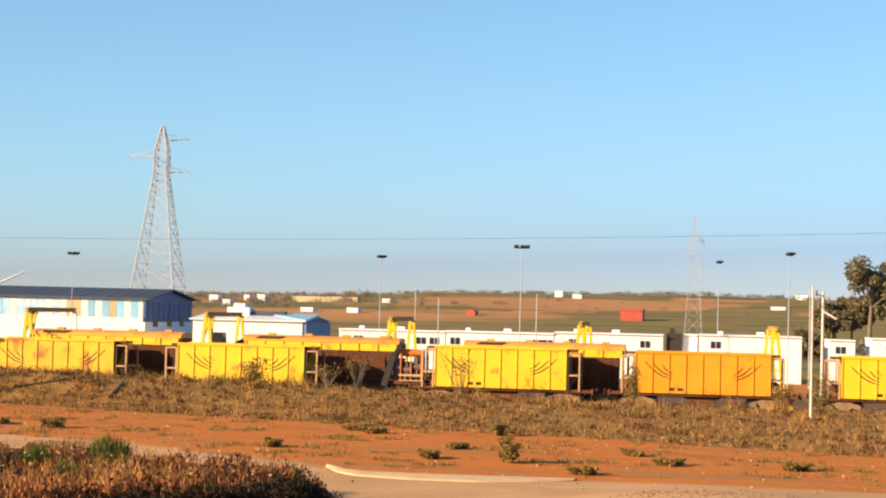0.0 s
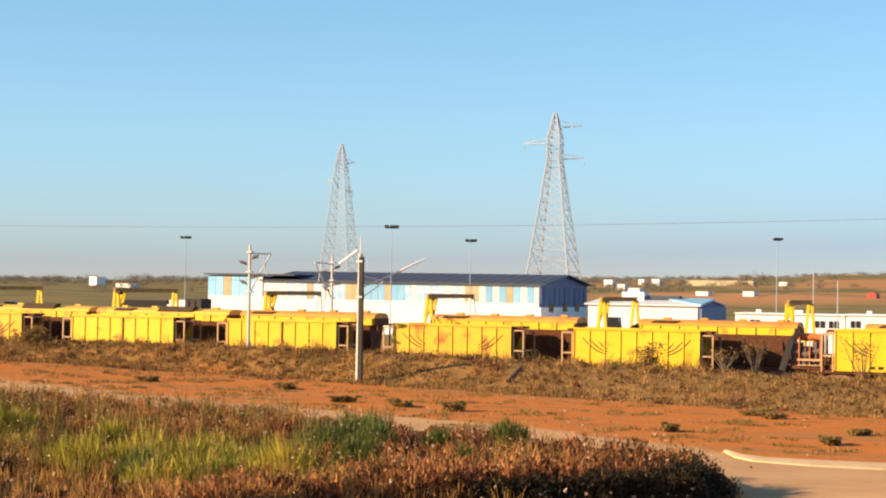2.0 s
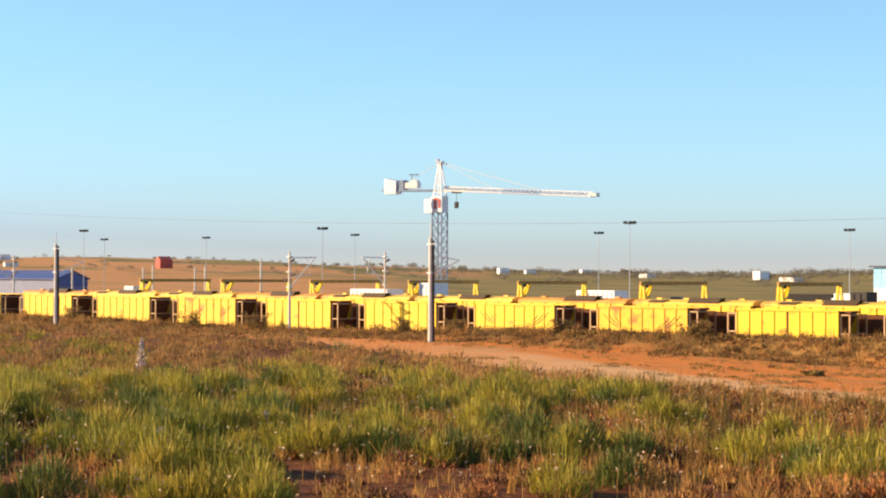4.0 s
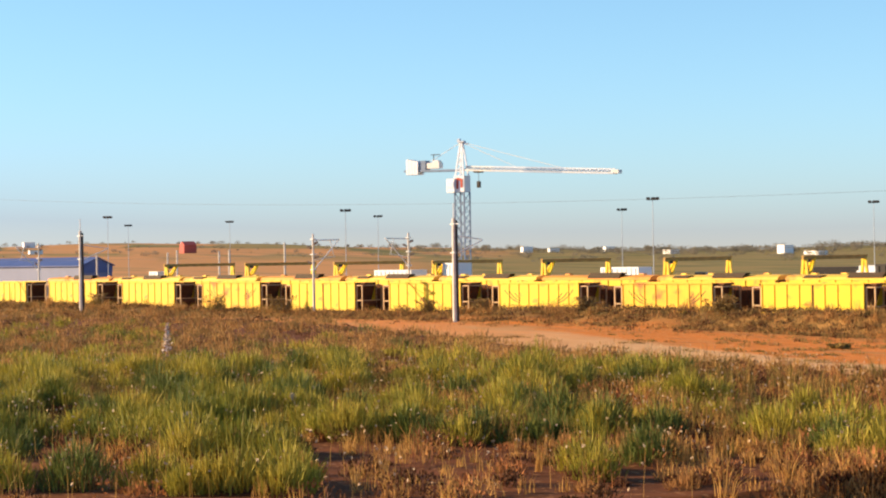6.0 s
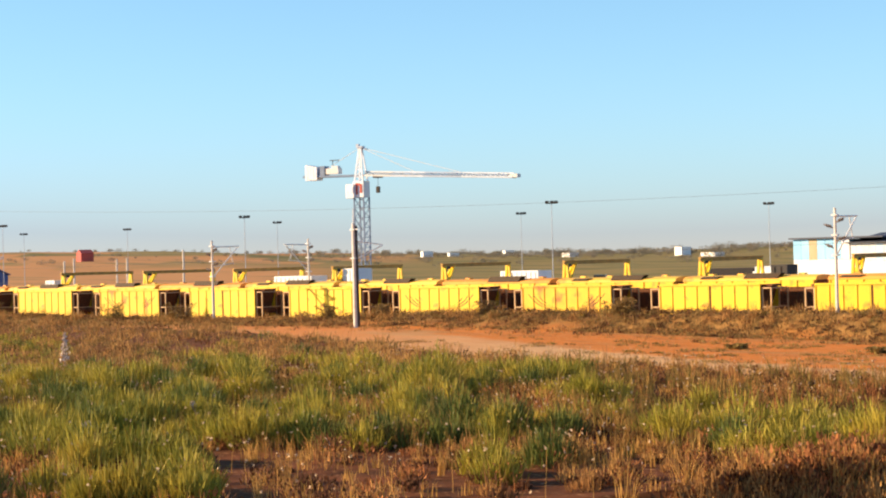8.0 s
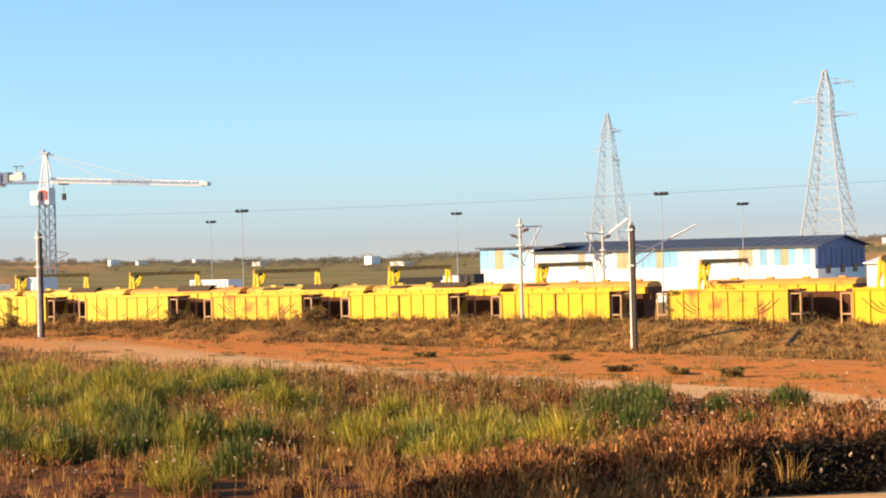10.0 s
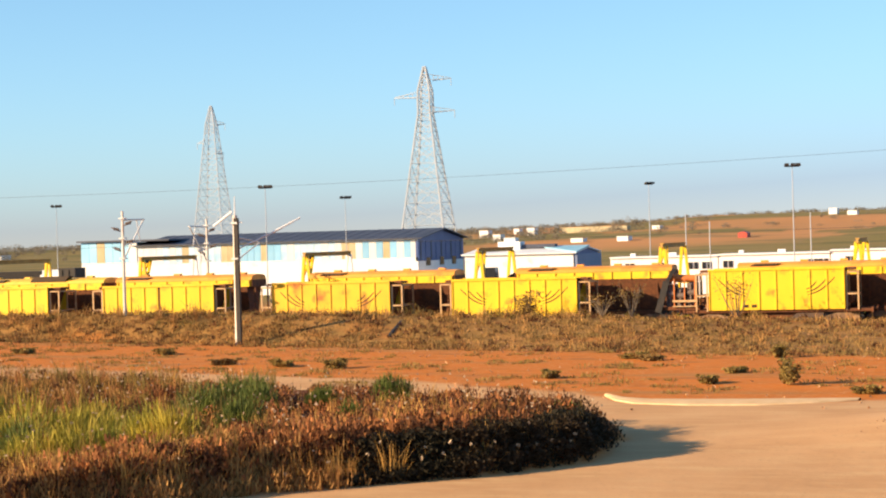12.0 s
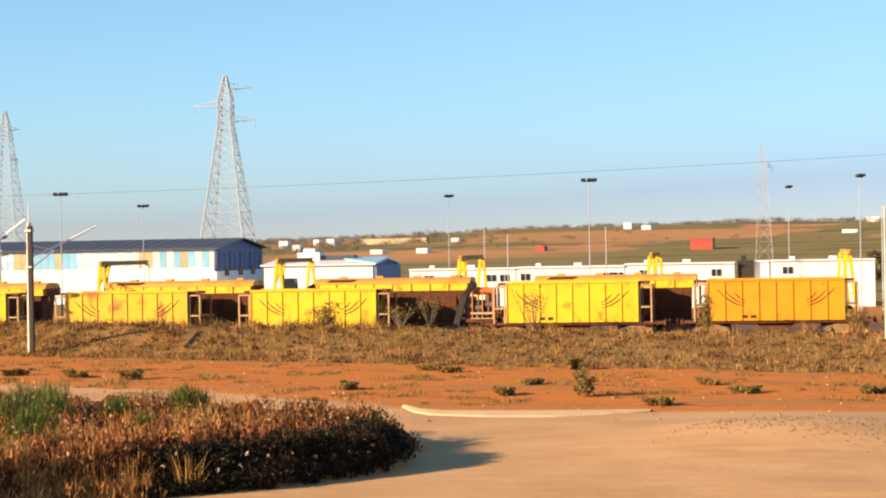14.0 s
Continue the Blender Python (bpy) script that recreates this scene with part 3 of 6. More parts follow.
def build_covered_wagon(mat, label, h, slabs=((-3.9, 1.7, 0.16),)):
    """Longer wagon of the rear row, with a rounded roof and short yellow upper side."""
    w = thing("covered_wagon", label, "wagon", "wagons on the rear track")
    hw = 1.42
    prof = [(hw, 3.3), (hw, 3.8), (hw - 0.12, 4.02), (hw - 0.5, 4.16), (0, 4.22), (-hw + 0.5, 4.16), (-hw + 0.12, 4.02), (-hw, 3.8), (-hw, 3.3)]
    # hopper coloured dark brown to carry the shade under the upper side
    bm = bmesh.new()
    prism(bm, [(-hw + 0.02, 3.3), (-0.75, 1.1), (0.75, 1.1), (hw - 0.02, 3.3)], -h + 0.3, h - 0.3)
    part("hopper", bm, RUST, w, "dark brown sloping hopper with shade in its colour", at=pose(0, 0, 0, 0, 0, 90))
    bm = bmesh.new()
    prism(bm, [(x, z) for x, z in prof if z < 3.85], -h, h)
    part("upper_side", bm, YELLOW, w, "yellow upper side band", at=pose(0, 0, 0, 0, 0, 90))
    bm = bmesh.new()
    prism(bm, [(x * 1.02, z + 0.004) for x, z in prof if z > 3.75], -h - 0.1, h + 0.1)
    part("roof", bm, mat, w, "rounded roof", at=pose(0, 0, 0, 0, 0, 90))
    # brown panels darken the wagon ends, which stand in shade
    for s in (-1, 1):
        bm = bmesh.new()
        prism(bm, [(x * 0.97, z) for x, z in prof if z < 3.9], s * (h + 0.13) - 0.02, s * (h + 0.13) + 0.02)
        part("end_panel", bm, RUST, w, "dark brown panel deepening the shaded end", at=pose(0, 0, 0, 0, 0, 90))
    for k in range(9):
        bm = bmesh.new()
        box(bm, -h + 0.1 + k * (2 * h - 0.2) / 8, -hw - 0.03, 3.55, 0.07, 0.07, 0.5)
        part("rib", bm, YELLOW, w)
    # dark slabs stand in for sloping roof ends that lie in shade
    for x, wide, tall in slabs:
        bm = bmesh.new()
        prism(bm, [(x - wide / 2, 3.98), (x + wide / 2, 3.98), (x + wide / 2 + 0.35, 3.98 + tall), (x - wide / 2 + 0.35, 3.98 + tall)], -hw - 0.02, -hw + 0.7)
        part("hatch", bm, DARK, w, "dark slab standing in for a shaded roof end")
    for k in range(4):
        bm = bmesh.new()
        box(bm, -h + 1.6 + k * 2.7, 0.35, 4.27, 0.5, 0.5, 0.16)
        part("roof_cover", bm, mat, w)
    for k in range(8):
        bm = bmesh.new()
        beam(bm, (-h + 0.8 + k * 1.32, -1.3, 3.3), (-h + 0.8 + k * 1.32, -1.1, 1.0), 0.1)
        part("strut", bm, RUST, w)
    bm = bmesh.new()
    box(bm, 0, 0, 0.93, 2 * h + 0.6, 2.2, 0.26)
    for s in (-1, 1):
        box(bm, s * (h + 0.3), 0, 0.98, 0.14, 2.6, 0.34)
        for y in (-1.2, 1.2):
            beam(bm, (s * (h + 0.3), y, 1.0), (s * (h + 0.3), y, 3.3), 0.09)
        beam(bm, (s * (h + 0.3), -1.2, 3.3), (s * (h + 0.3), 1.2, 3.3), 0.09)
    part("underframe", bm, RUST, w, "rust-brown underframe")
    for s in (-1, 1):
        b = part("bogie", BOGIE, RUST, w, at=pose(s * 4.2, 0, 0))
        for x in (-0.9, 0.9):
            part("wheelset", WHEELSET, BLACK, b, at=pose(x, 0, 0))
    return w


cov_a = build_covered_wagon(ROOF_ORANGE, "covered wagon with faded orange rounded roof on the rear track", 5.5)
cov_c = build_covered_wagon(ROOF_ORANGE, "short covered wagon with faded orange roof on the rear track", 5.8, ((0.9, 3.4, 0.46),))
cov_b = build_covered_wagon(ROOF_OCHRE, "covered wagon with faded ochre rounded roof on the rear track", 5.8, ((-3.6, 1.5, 0.2), (1.1, 3.0, 0.4)))
for k in range(13):
    x = -9.75 - 15.75 * k if k < 4 else -57.0 - 12.5 * (k - 3)
    src = cov_a if k < 4 else cov_c if k in (6, 9, 12) else cov_b
    m = pose(x, ROW_B, 0.05 + 0.12 * step(-60, -140, x))
    if src.matrix_basis.translation.length < 0.01:
        src.matrix_basis = m
    else:
        copy_thing(src, m)


# ---- yard gantries ----
def build_gantry(far=YELLOW, label="yellow steel gantry with brown beam standing behind the wagons"):
    g = thing("yard_gantry", label, "gantry", "yard gantries")
    bm = bmesh.new()
    box(bm, 0, 5.0, 5.72, 0.3, 10.7, 0.08)
    box(bm, 0, 5.0, 5.58, 0.14, 10.7, 0.2)
    box(bm, 0, 5.0, 5.45, 0.28, 10.7, 0.06)
    part("beam", bm, BEAM, g, "brown weathered beam")
    for y in (0, 10):
        for s in (-1, 1):
            bm = bmesh.new()
            beam(bm, (s * 0.62, y, -0.2), (s * 0.12, y, 5.5), 0.22, 0.22)
            part("leg", bm, far if y else YELLOW, g)
            if y == 0:
                bm = bmesh.new()
                beam(bm, (s * 0.3, y + 0.1, 3.9), (s * 0.08, y + 1.45, 5.5), 0.2, 0.2)
                part("brace", bm, YELLOW, g)
        bm = bmesh.new()
        beam(bm, (-0.4, y, 2.6), (0.4, y, 2.6), 0.12)
        part("cross_bar", bm, far if y else YELLOW, g)
        bm = bmesh.new()
        box(bm, 0, y, -0.1, 2.5, 0.5, 0.24)
        part("foot_beam", bm, far if y else YELLOW, g)
    bm = bmesh.new()
    box(bm, 0, 0.5, 5.35, 0.34, 0.6, 0.26)
    part("hoist_box", bm, BLACK, g, "dark hoist box")
    return g


gantry = build_gantry()
gantry.matrix_basis = pose(6.4, 130, 0)
# far legs coloured white so that they look washed out before the bright shed
washed_gantry = build_gantry(WHITE_WALL, "yellow steel gantry, far legs whitened as washed out by glare")
washed_gantry.matrix_basis = pose(6.4 - 14.02 * 4, 130, 0)
for k in range(1, 13):
    if k != 4:
        copy_thing(washed_gantry if k == 5 else gantry, pose(6.4 - 14.02 * k, 130, 0))


# ---- catenary poles ----
def build_pole(dx, dy, wide):
    p = thing("catenary_pole", "tall tapered concrete catenary pole with steel collar beside the track", "pole", "catenary poles")
    bm = bmesh.new()
    tube(bm, (0, 0, -0.2), (0, 0, 8.4), 0.2, 0.15, 12)
    part("shaft", bm, CONCRETE, p)
    bm = bmesh.new()
    box(bm, 0, 0, 7.9, 0.42, 0.42, 0.12)
    box(bm, 0.3, 0, 7.93, 0.4, 0.12, 0.08)
    part("bracket", bm, GALV, p)
    # black bar added along the shaft to stand in for its shaded side
    bm = bmesh.new()
    beam(bm, (dx, dy, 0.1), (0.77 * dx, 0.77 * dy, 8.2), wide)
    part("cable_duct", bm, BLACK, p, "dark bar standing in for the shaded side")
    bm = bmesh.new()
    box(bm, 0, 0, 5.6, 0.46, 0.46, 0.1)
    part("collar", bm, GALV, p)
    bm = bmesh.new()
    tube(bm, (0, 0, 8.4), (0, 0, 9.6), 0.05, 0.03)
    part("rod", bm, GALV, p)
    bm = bmesh.new()
    tube(bm, (0, 0.15, 5.5), (0.4, 3.0, 6.6), 0.05)
    tube(bm, (0, 0.15, 7.0), (0.4, 3.0, 6.65), 0.04)
    part("cantilever", bm, GALV, p)
    return p


pole = build_pole(0.13, -0.07, 0.27)
pole.matrix_basis = pose(-45.3, 106, level(-45.3, 106) - 0.05)
slim_bar_pole = build_pole(0.17, 0.12, 0.2)
slim_bar_pole.matrix_basis = pose(-95.5, 106, level(-95.5, 106) - 0.05)
for x in (-145.4, -195.5):
    copy_thing(slim_bar_pole, pose(x, 106, level(x, 106) - 0.05))
# loose insulator struts on the nearest pole
bm = bmesh.new()
tube(bm, (-46.9, 106.2, 7.7), (-45.5, 106, 8.6), 0.07)
part("strut", bm, WHITE_SHEET, pole, "white insulator strut").matrix_parent_inverse = pole.matrix_basis.inverted()
bm = bmesh.new()
tube(bm, (-45.2, 106.2, 6.2), (-43.2, 107.2, 7.2), 0.05)
tube(bm, (-43.2, 107.2, 7.2), (-41.6, 108, 8.1), 0.08, 0.05)
part("strut", bm, WHITE_SHEET, pole, "white insulator strut").matrix_parent_inverse = pole.matrix_basis.inverted()


def build_portal_pole(side):
    p = thing("catenary_mast", "slim pale steel catenary mast with cantilever arm beside the track", "mast", "catenary masts")
    bm = bmesh.new()
    tube(bm, (0, 0, -0.3), (0, 0, 7.3), 0.13, 0.09, 10)
    part("shaft", bm, CONCRETE, p)
    bm = bmesh.new()
    tube(bm, (0, 0, 6.7), (0, side * 3.4, 6.75), 0.055)
    tube(bm, (0, 0, 3.9), (0, side * 3.2, 6.65), 0.055)
    tube(bm, (0, side * 2.2, 6.7), (0, side * 2.6, 5.3), 0.035)
    tube(bm, (0, side * 0.2, 4.9), (0, side * 2.8, 5.2), 0.035)
    part("cantilever", bm, GALV, p)
    bm = bmesh.new()
    box(bm, 0, 0, 0, 0.42, 0.42, 0.1)
    collar = mesh_of("collar", bm, GALV)
    for z in (6.8, 5.4, 4.0):
        part("collar", collar, GALV, p, at=pose(0, 0, z))
    for z, x in ((6.3, 0.34), (5.9, -0.38), (5.0, 0.4), (4.5, -0.34)):
        bm = bmesh.new()
        tube(bm, (0.4 * x, -0.05, z), (2.2 * x, -0.1, z + 0.28), 0.05, 0.04, 6)
        for q in (0.9, 1.3, 1.7):
            tube(bm, (q * x, -0.08, z + 0.12 + 0.09 * (q - 1)), (q * x + 0.06, -0.08, z + 0.14 + 0.09 * (q - 1)), 0.12, 0.12, 8)
        part("insulator", bm, MACHINE_GREY, p, "grey ribbed insulator")
    return p


front_mast = build_portal_pole(1)
front_mast.matrix_basis = pose(-56.8, 113, level(-56.8, 113))
for x in (-119.3, -182):
    copy_thing(front_mast, pose(x, 113, level(x, 113)))
back_mast = build_portal_pole(-1)
back_mast.matrix_basis = pose(-58, 130, 1.3)
for x in (-123.3, -187):
    copy_thing(back_mast, pose(x, 130, 1.3))


def wire(name, points, r, label, group="", mat=CABLE):
    bm = bmesh.new()
    rings = [[bm.verts.new(Vector(p) + Vector((0, math.cos(2.1 * k), math.sin(2.1 * k))) * r) for k in range(3)] for p in points]
    for a, c in zip(rings, rings[1:]):
        for k in range(3):
            bm.faces.new((a[k], a[(k + 1) % 3], c[(k + 1) % 3], c[k]))
    return solid(name, bm, mat, label, "wire", group)


def sagging(a, c, sag, n=14):
    a, c = Vector(a), Vector(c)
    return [a.lerp(c, t / n) - Vector((0, 0, sag * 4 * (t / n) * (1 - t / n))) for t in range(n + 1)]


wire("power_line", sagging((-290, 160, 19.4), (110, 160, 19.4), 7.4, 60), 0.014, "thin dark overhead power line across the yard")
for x0, x1 in ((-56.8, -119.3), (-119.3, -182), (-56.8, 0)):
    wire("contact_wire", sagging((x0, 116, 6.6), (x1, 116, 6.6), 0.25, 8), 0.012, "thin overhead contact wire between catenary masts", "contact wires")

# pale pole and slim pole beside the front track
bm = bmesh.new()
tube(bm, (7.3, 106, 0.1), (7.3, 106, 8.3), 0.085, 0.06, 10)
solid("marker_pole", bm, CONCRETE, "slim pale concrete pole in front of the wagons", "pole")
utility_pole = thing("utility_pole", "slim pale utility pole with brackets and strut behind the wagons", "pole", m=pose(9.5, 127.5, 0))
bm = bmesh.new()
tube(bm, (0, 0, -0.2), (0, 0, 8.3), 0.12, 0.09, 10)
part("shaft", bm, CONCRETE, utility_pole)
for z, x in ((8.0, -0.3), (7.5, 0.25), (7.2, -0.2)):
    bm = bmesh.new()
    beam(bm, (0, -0.1, z), (1.6 * x, -0.1, z + 0.12), 0.09)
    tube(bm, (1.6 * x, -0.1, z), (1.6 * x, -0.1, z + 0.4), 0.09, 0.06, 8)
    part("insulator", bm, MACHINE_GREY, utility_pole, "grey pin insulator")
bm = bmesh.new()
beam(bm, (0.05, 0, 6.9), (0.95, 0, 6.4), 0.14)
part("strut", bm, CONCRETE, utility_pole)


# ---- floodlight masts ----
def build_lamp():
    g = thing("floodlight_mast", "tall slim steel floodlight mast with dark lamp heads", "floodlight", "floodlight masts")
    bm = bmesh.new()
    tube(bm, (0, 0, -0.9), (0, 0, 12.4), 0.075, 0.032, 8)
    part("shaft", bm, PYLON_STEEL, g)
    bm = bmesh.new()
    beam(bm, (-0.65, 0, 12.35), (0.65, 0, 12.35), 0.1)
    part("cross_arm", bm, BLACK, g)
    for x in (-0.5, 0.08, 0.55):
        bm = bmesh.new()
        prism(bm, [(-0.24, 0.0), (0.24, 0.0), (0.2, 0.19), (-0.2, 0.19)], -0.22, 0.18)
        part("lamp_head", bm, BLACK, g, "dark floodlight head", at=pose(x, -0.1, 12.4, -18, 0, 4 * x))
    return g


lamp = build_lamp()
lamp.matrix_basis = pose(9.5, 170, 0)
lamp.matrix_basis = pose(9.5, 170, 0, 0, 0, 62)
for x, turn, up in ((-15.8, 8, 0.18), (-69.2, 10, 0), (-121.8, 32, 0.05), (-173, 40, 0.15), (-226, 30, 0.6)):
    copy_thing(lamp, pose(x, 170, up, 0, 0, turn))
for x, turn, up in ((3.7, 66, 0.5), (-37.1, 58, 0.3), (-76.2, 35, -0.1), (-117.3, 20, 0.08), (-159, 38, 0.25), (-210, 45, 0.6), (-248, 30, 0.6), (-278, 40, 0.6)):
    copy_thing(lamp, pose(x, 214, up, 0, 0, turn))
for x, top in ((-26.3, 8.4), (-14.4, 8.2), (11.6, 9.6), (-24.0, 7.6)):
    bm = bmesh.new()
    tube(bm, (x, 172, -0.2), (x, 172, top), 0.07, 0.045)
    solid("plain_mast", bm, PYLON_STEEL, "plain slim grey steel mast in the yard", "mast", "plain masts")


for x, top in ((-202.0, 7.1), (-186.5, 7.2), (-184.5, 7.5), (-176.0, 7.3), (-174.0, 7.4), (-163.5, 8.2)):
    bm = bmesh.new()
    tube(bm, (x, 150, -0.2), (x, 150, top), 0.14, 0.12)
    solid("yard_post", bm, CONCRETE, "pale concrete post standing in the yard", "post", "yard posts")


# ---- lattice pylons ----
def build_pylon(top, base_w, waist_z, waist_w, arms, label, thick=0.3, panels=8, mat=PYLON_STEEL, fine=0.42):
    p = thing("lattice_pylon", label, "pylon", "lattice pylons")

    def width(z):
        if z < waist_z:
            return base_w + (waist_w - base_w) * z / waist_z
        return waist_w + (0.4 - waist_w) * max(0.0, (z - (top - 5)) / 5) if z > top - 5 else waist_w
    zs = [waist_z * (1 - (1 - k / panels) ** 1.45) for k in range(panels + 1)]
    zs += [waist_z + (top - waist_z) * k / 6 for k in range(1, 7)]
    corners = ((-1, -1), (1, -1), (1, 1), (-1, 1))
    for i, j in corners:
        bm = bmesh.new()
        rings = []
        for a in zs:
            x, y, k = i * width(a) / 2, j * width(a) / 2, thick / 2
            rings.append([bm.verts.new((x + u * k, y + v * k, a)) for u, v in corners])
        for a, c in zip(rings, rings[1:]):
            for k in range(4):
                bm.faces.new((a[k], a[(k + 1) % 4], c[(k + 1) % 4], c[k]))
        part("leg", bm, mat, p)
    t = thick * fine

    def at(k, u, z):
        """A point on face k at the height z, u of the way from one corner to the next."""
        w = width(z) / 2
        (i, j), (m, n) = corners[k], corners[(k + 1) % 4]
        return ((i + (m - i) * u) * w, (j + (n - j) * u) * w, z)
    for k in range(4):
        bm = bmesh.new()
        for a, c in zip(zs, zs[1:]):
            beam(bm, at(k, 0, a), at(k, 1, c), t)
            beam(bm, at(k, 1, a), at(k, 0, c), t)
            beam(bm, at(k, 0, c), at(k, 1, c), t)
            mid = (a + c) / 2
            if c <= waist_z + 0.01 and c - a > 2.2:
                # short redundant members from the crossing to the legs
                beam(bm, at(k, 0, mid), at(k, 1, mid), t * 0.75)
                for u in (0.25, 0.75):
                    beam(bm, at(k, u, a + (c - a) * 0.25), at(k, round(u), mid), t * 0.7)
                    beam(bm, at(k, u, a + (c - a) * 0.75), at(k, round(u), mid), t * 0.7)
                    beam(bm, at(k, u, a + (c - a) * 0.25), at(k, u, a), t * 0.7)
        part("lattice_face", bm, mat, p)
    for z, reach in arms:
        bm = bmesh.new()
        s = math.copysign(1, reach)
        w = waist_w / 2
        for j in (-w, w):
            beam(bm, (s * w, j, z), (s * w + reach, 0, z + 0.15), t * 1.3)
            beam(bm, (s * w, j, z + 1.1), (s * w + reach, 0, z + 0.25), t)
        for k in (0.2, 0.4, 0.6, 0.8):
            beam(bm, (s * w + reach * k, -w * (1 - k), z), (s * w + reach * k, -w * (1 - k), z + 1.1 * (1 - k)), t)
            beam(bm, (s * w + reach * k, -w * (1 - k), z + 0.05), (s * w + reach * k, w * (1 - k), z + 0.05), t)
        part("cross_arm", bm, mat, p)
        bm = bmesh.new()
        tube(bm, (s * w + reach, 0, z + 0.15), (s * w + reach, 0, z - 1.3), 0.07, n=6)
        part("insulator", bm, mat, p)
    return p


build_pylon(41.6, 10.9, 32.2, 2.5, ((35.4, -5.2), (38.8, 4.2), (32.4, 4.8)), "tall grey lattice power pylon behind the blue shed", 0.26, 9, PYLON_STEEL, 0.34).matrix_basis = pose(-103.5, 340, 0)
build_pylon(41.2, 9.3, 35.5, 2.4, ((36.5, 2.4), (29.4, 1.8), (32.0, -2.6)), "tall slim grey lattice power pylon far behind the shed", 0.17, 12, PYLON_STEEL, 0.42).matrix_basis = pose(-176.5, 400, 0)
build_pylon(33.0, 4.6, 24.0, 2.0, ((27.0, 1.2), (24.0, -1.2)), "slim distant grey lattice pylon in the fields", 0.12, 7, HAZED_STEEL).matrix_basis = pose(1.6, 430, -2.5)


# ---- tower crane ----
def build_crane():
    c = thing("tower_crane", "white tower crane with blue-grey mast and horizontal jib", "crane")
    w = 0.95
    bm = bmesh.new()
    zs = [k * 1.75 for k in range(11)]
    for i, j in ((-1, -1), (1, -1), (1, 1), (-1, 1)):
        beam(bm, (i * w, j * w, 0), (i * w, j * w, 17.5), 0.2)
    cs = ((-w, -w), (w, -w), (w, w), (-w, w))
    for a, d in zip(zs, zs[1:]):
        for k in range(4):
            (x0, y0), (x1, y1) = cs[k], cs[(k + 1) % 4]
            beam(bm, (x0, y0, a), (x1, y1, d), 0.1)
            beam(bm, (x0, y0, d), (x1, y1, d), 0.1)
    part("mast", bm, CRANE_BLUE, c, "blue-grey lattice mast")
    bm = bmesh.new()
    box(bm, 0, 0, 18.9, 2.1, 2.1, 2.8)
    part("slewing_unit", bm, CRANE_WHITE, c)
    for x, z, tall in ((-0.3, 19.0, 1.9), (0.55, 19.0, 1.5), (0.12, 19.7, 0.4)):
        bm = bmesh.new()
        box(bm, x, -1.08, z, 0.42, 0.08, tall)
        part("panel", bm, RED, c, "red painted panel")
    bm = bmesh.new()
    box(bm, -1.5, -0.6, 18.6, 1.6, 1.8, 2.4)
    box(bm, -1.5, -1.54, 18.8, 1.3, 0.06, 1.0)
    part("cab", bm, CRANE_WHITE, c)
    bm = bmesh.new()
    for i, j in ((-1, -1), (1, -1), (1, 1), (-1, 1)):
        beam(bm, (i * 0.9, j * 0.9, 19.6), (i * 0.15, j * 0.15, 26.2), 0.22)
    for k in range(5):
        z0, z1 = 19.8 + k * 1.25, 21.05 + k * 1.25
        r0, r1 = 0.9 - 0.75 * (z0 - 19.6) / 6.6, 0.9 - 0.75 * (z1 - 19.6) / 6.6
        beam(bm, (-r0, -r0, z0), (r1, -r1, z1), 0.12)
        beam(bm, (-r1, -r1, z1), (r1, -r1, z1), 0.12)
    part("tower_head", bm, CRANE_WHITE, c)
    bm = bmesh.new()
    box(bm, 0, 0, 26.25, 1.3, 0.8, 0.3)
    box(bm, -0.5, 0, 26.6, 0.5, 0.5, 0.4)
    box(bm, 0.9, 0, 25.9, 0.9, 0.3, 0.25)
    part("head_sheaves", bm, CRANE_GREY, c, "grey sheave block")
    L = 30.6
    lo = lambda x: 21.3 - 1.7 * x / L
    for x0, x1, mat, lab in ((0.8, 6.4, GALV, "grey jib foot"), (6.4, 12.8, CRANE_PALE, "pale grey jib section"), (12.8, 20.2, CRANE_GREY, "blue-grey jib section"), (20.2, 29.8, CRANE_PALE, "pale grey jib section")):
        bm = bmesh.new()
        for y in (-0.6, 0.6):
            beam(bm, (x0, y, lo(x0)), (x1, y, lo(x1)), 0.26)
        beam(bm, (x0, 0, lo(x0) + 0.68), (x1, 0, lo(x1) + 0.68), 0.22)
        n = int((x1 - x0) / 0.8)
        for k in range(n):
            a, d = x0 + (x1 - x0) * k / n, x0 + (x1 - x0) * (k + 1) / n
            for y in (-0.6, 0.6):
                beam(bm, (a, y, lo(a)), ((a + d) / 2, 0, lo(a) + 0.62), 0.13)
                beam(bm, ((a + d) / 2, 0, lo(a) + 0.62), (d, y, lo(d)), 0.13)
            beam(bm, (a, -0.6, lo(a)), (d, 0.6, lo(d)), 0.1)
        part("jib_section", bm, mat, c, lab)
    bm = bmesh.new()
    box(bm, L - 0.6, 0, lo(L) + 0.3, 1.4, 1.3, 0.6)
    part("jib_tip", bm, GALV, c)
    bm = bmesh.new()
    for y in (-0.7, 0.7):
        beam(bm, (-0.8, y, 21.3), (-11.6, y, 21.5), 0.22, 0.35)
    for k in range(9):
        beam(bm, (-1 - 1.2 * k, -0.7, 21.4), (-2.2 - 1.2 * k, 0.7, 21.4), 0.12)
    part("counter_jib", bm, CRANE_BLUE, c)
    bm = bmesh.new()
    for k in range(4):
        box(bm, -10.7 + 0.62 * k, 0, 22.2 - 0.06 * k, 0.56, 2.0, 2.7 - 0.12 * k)
    part("counterweight", bm, CRANE_WHITE, c, "white concrete counterweight blocks")
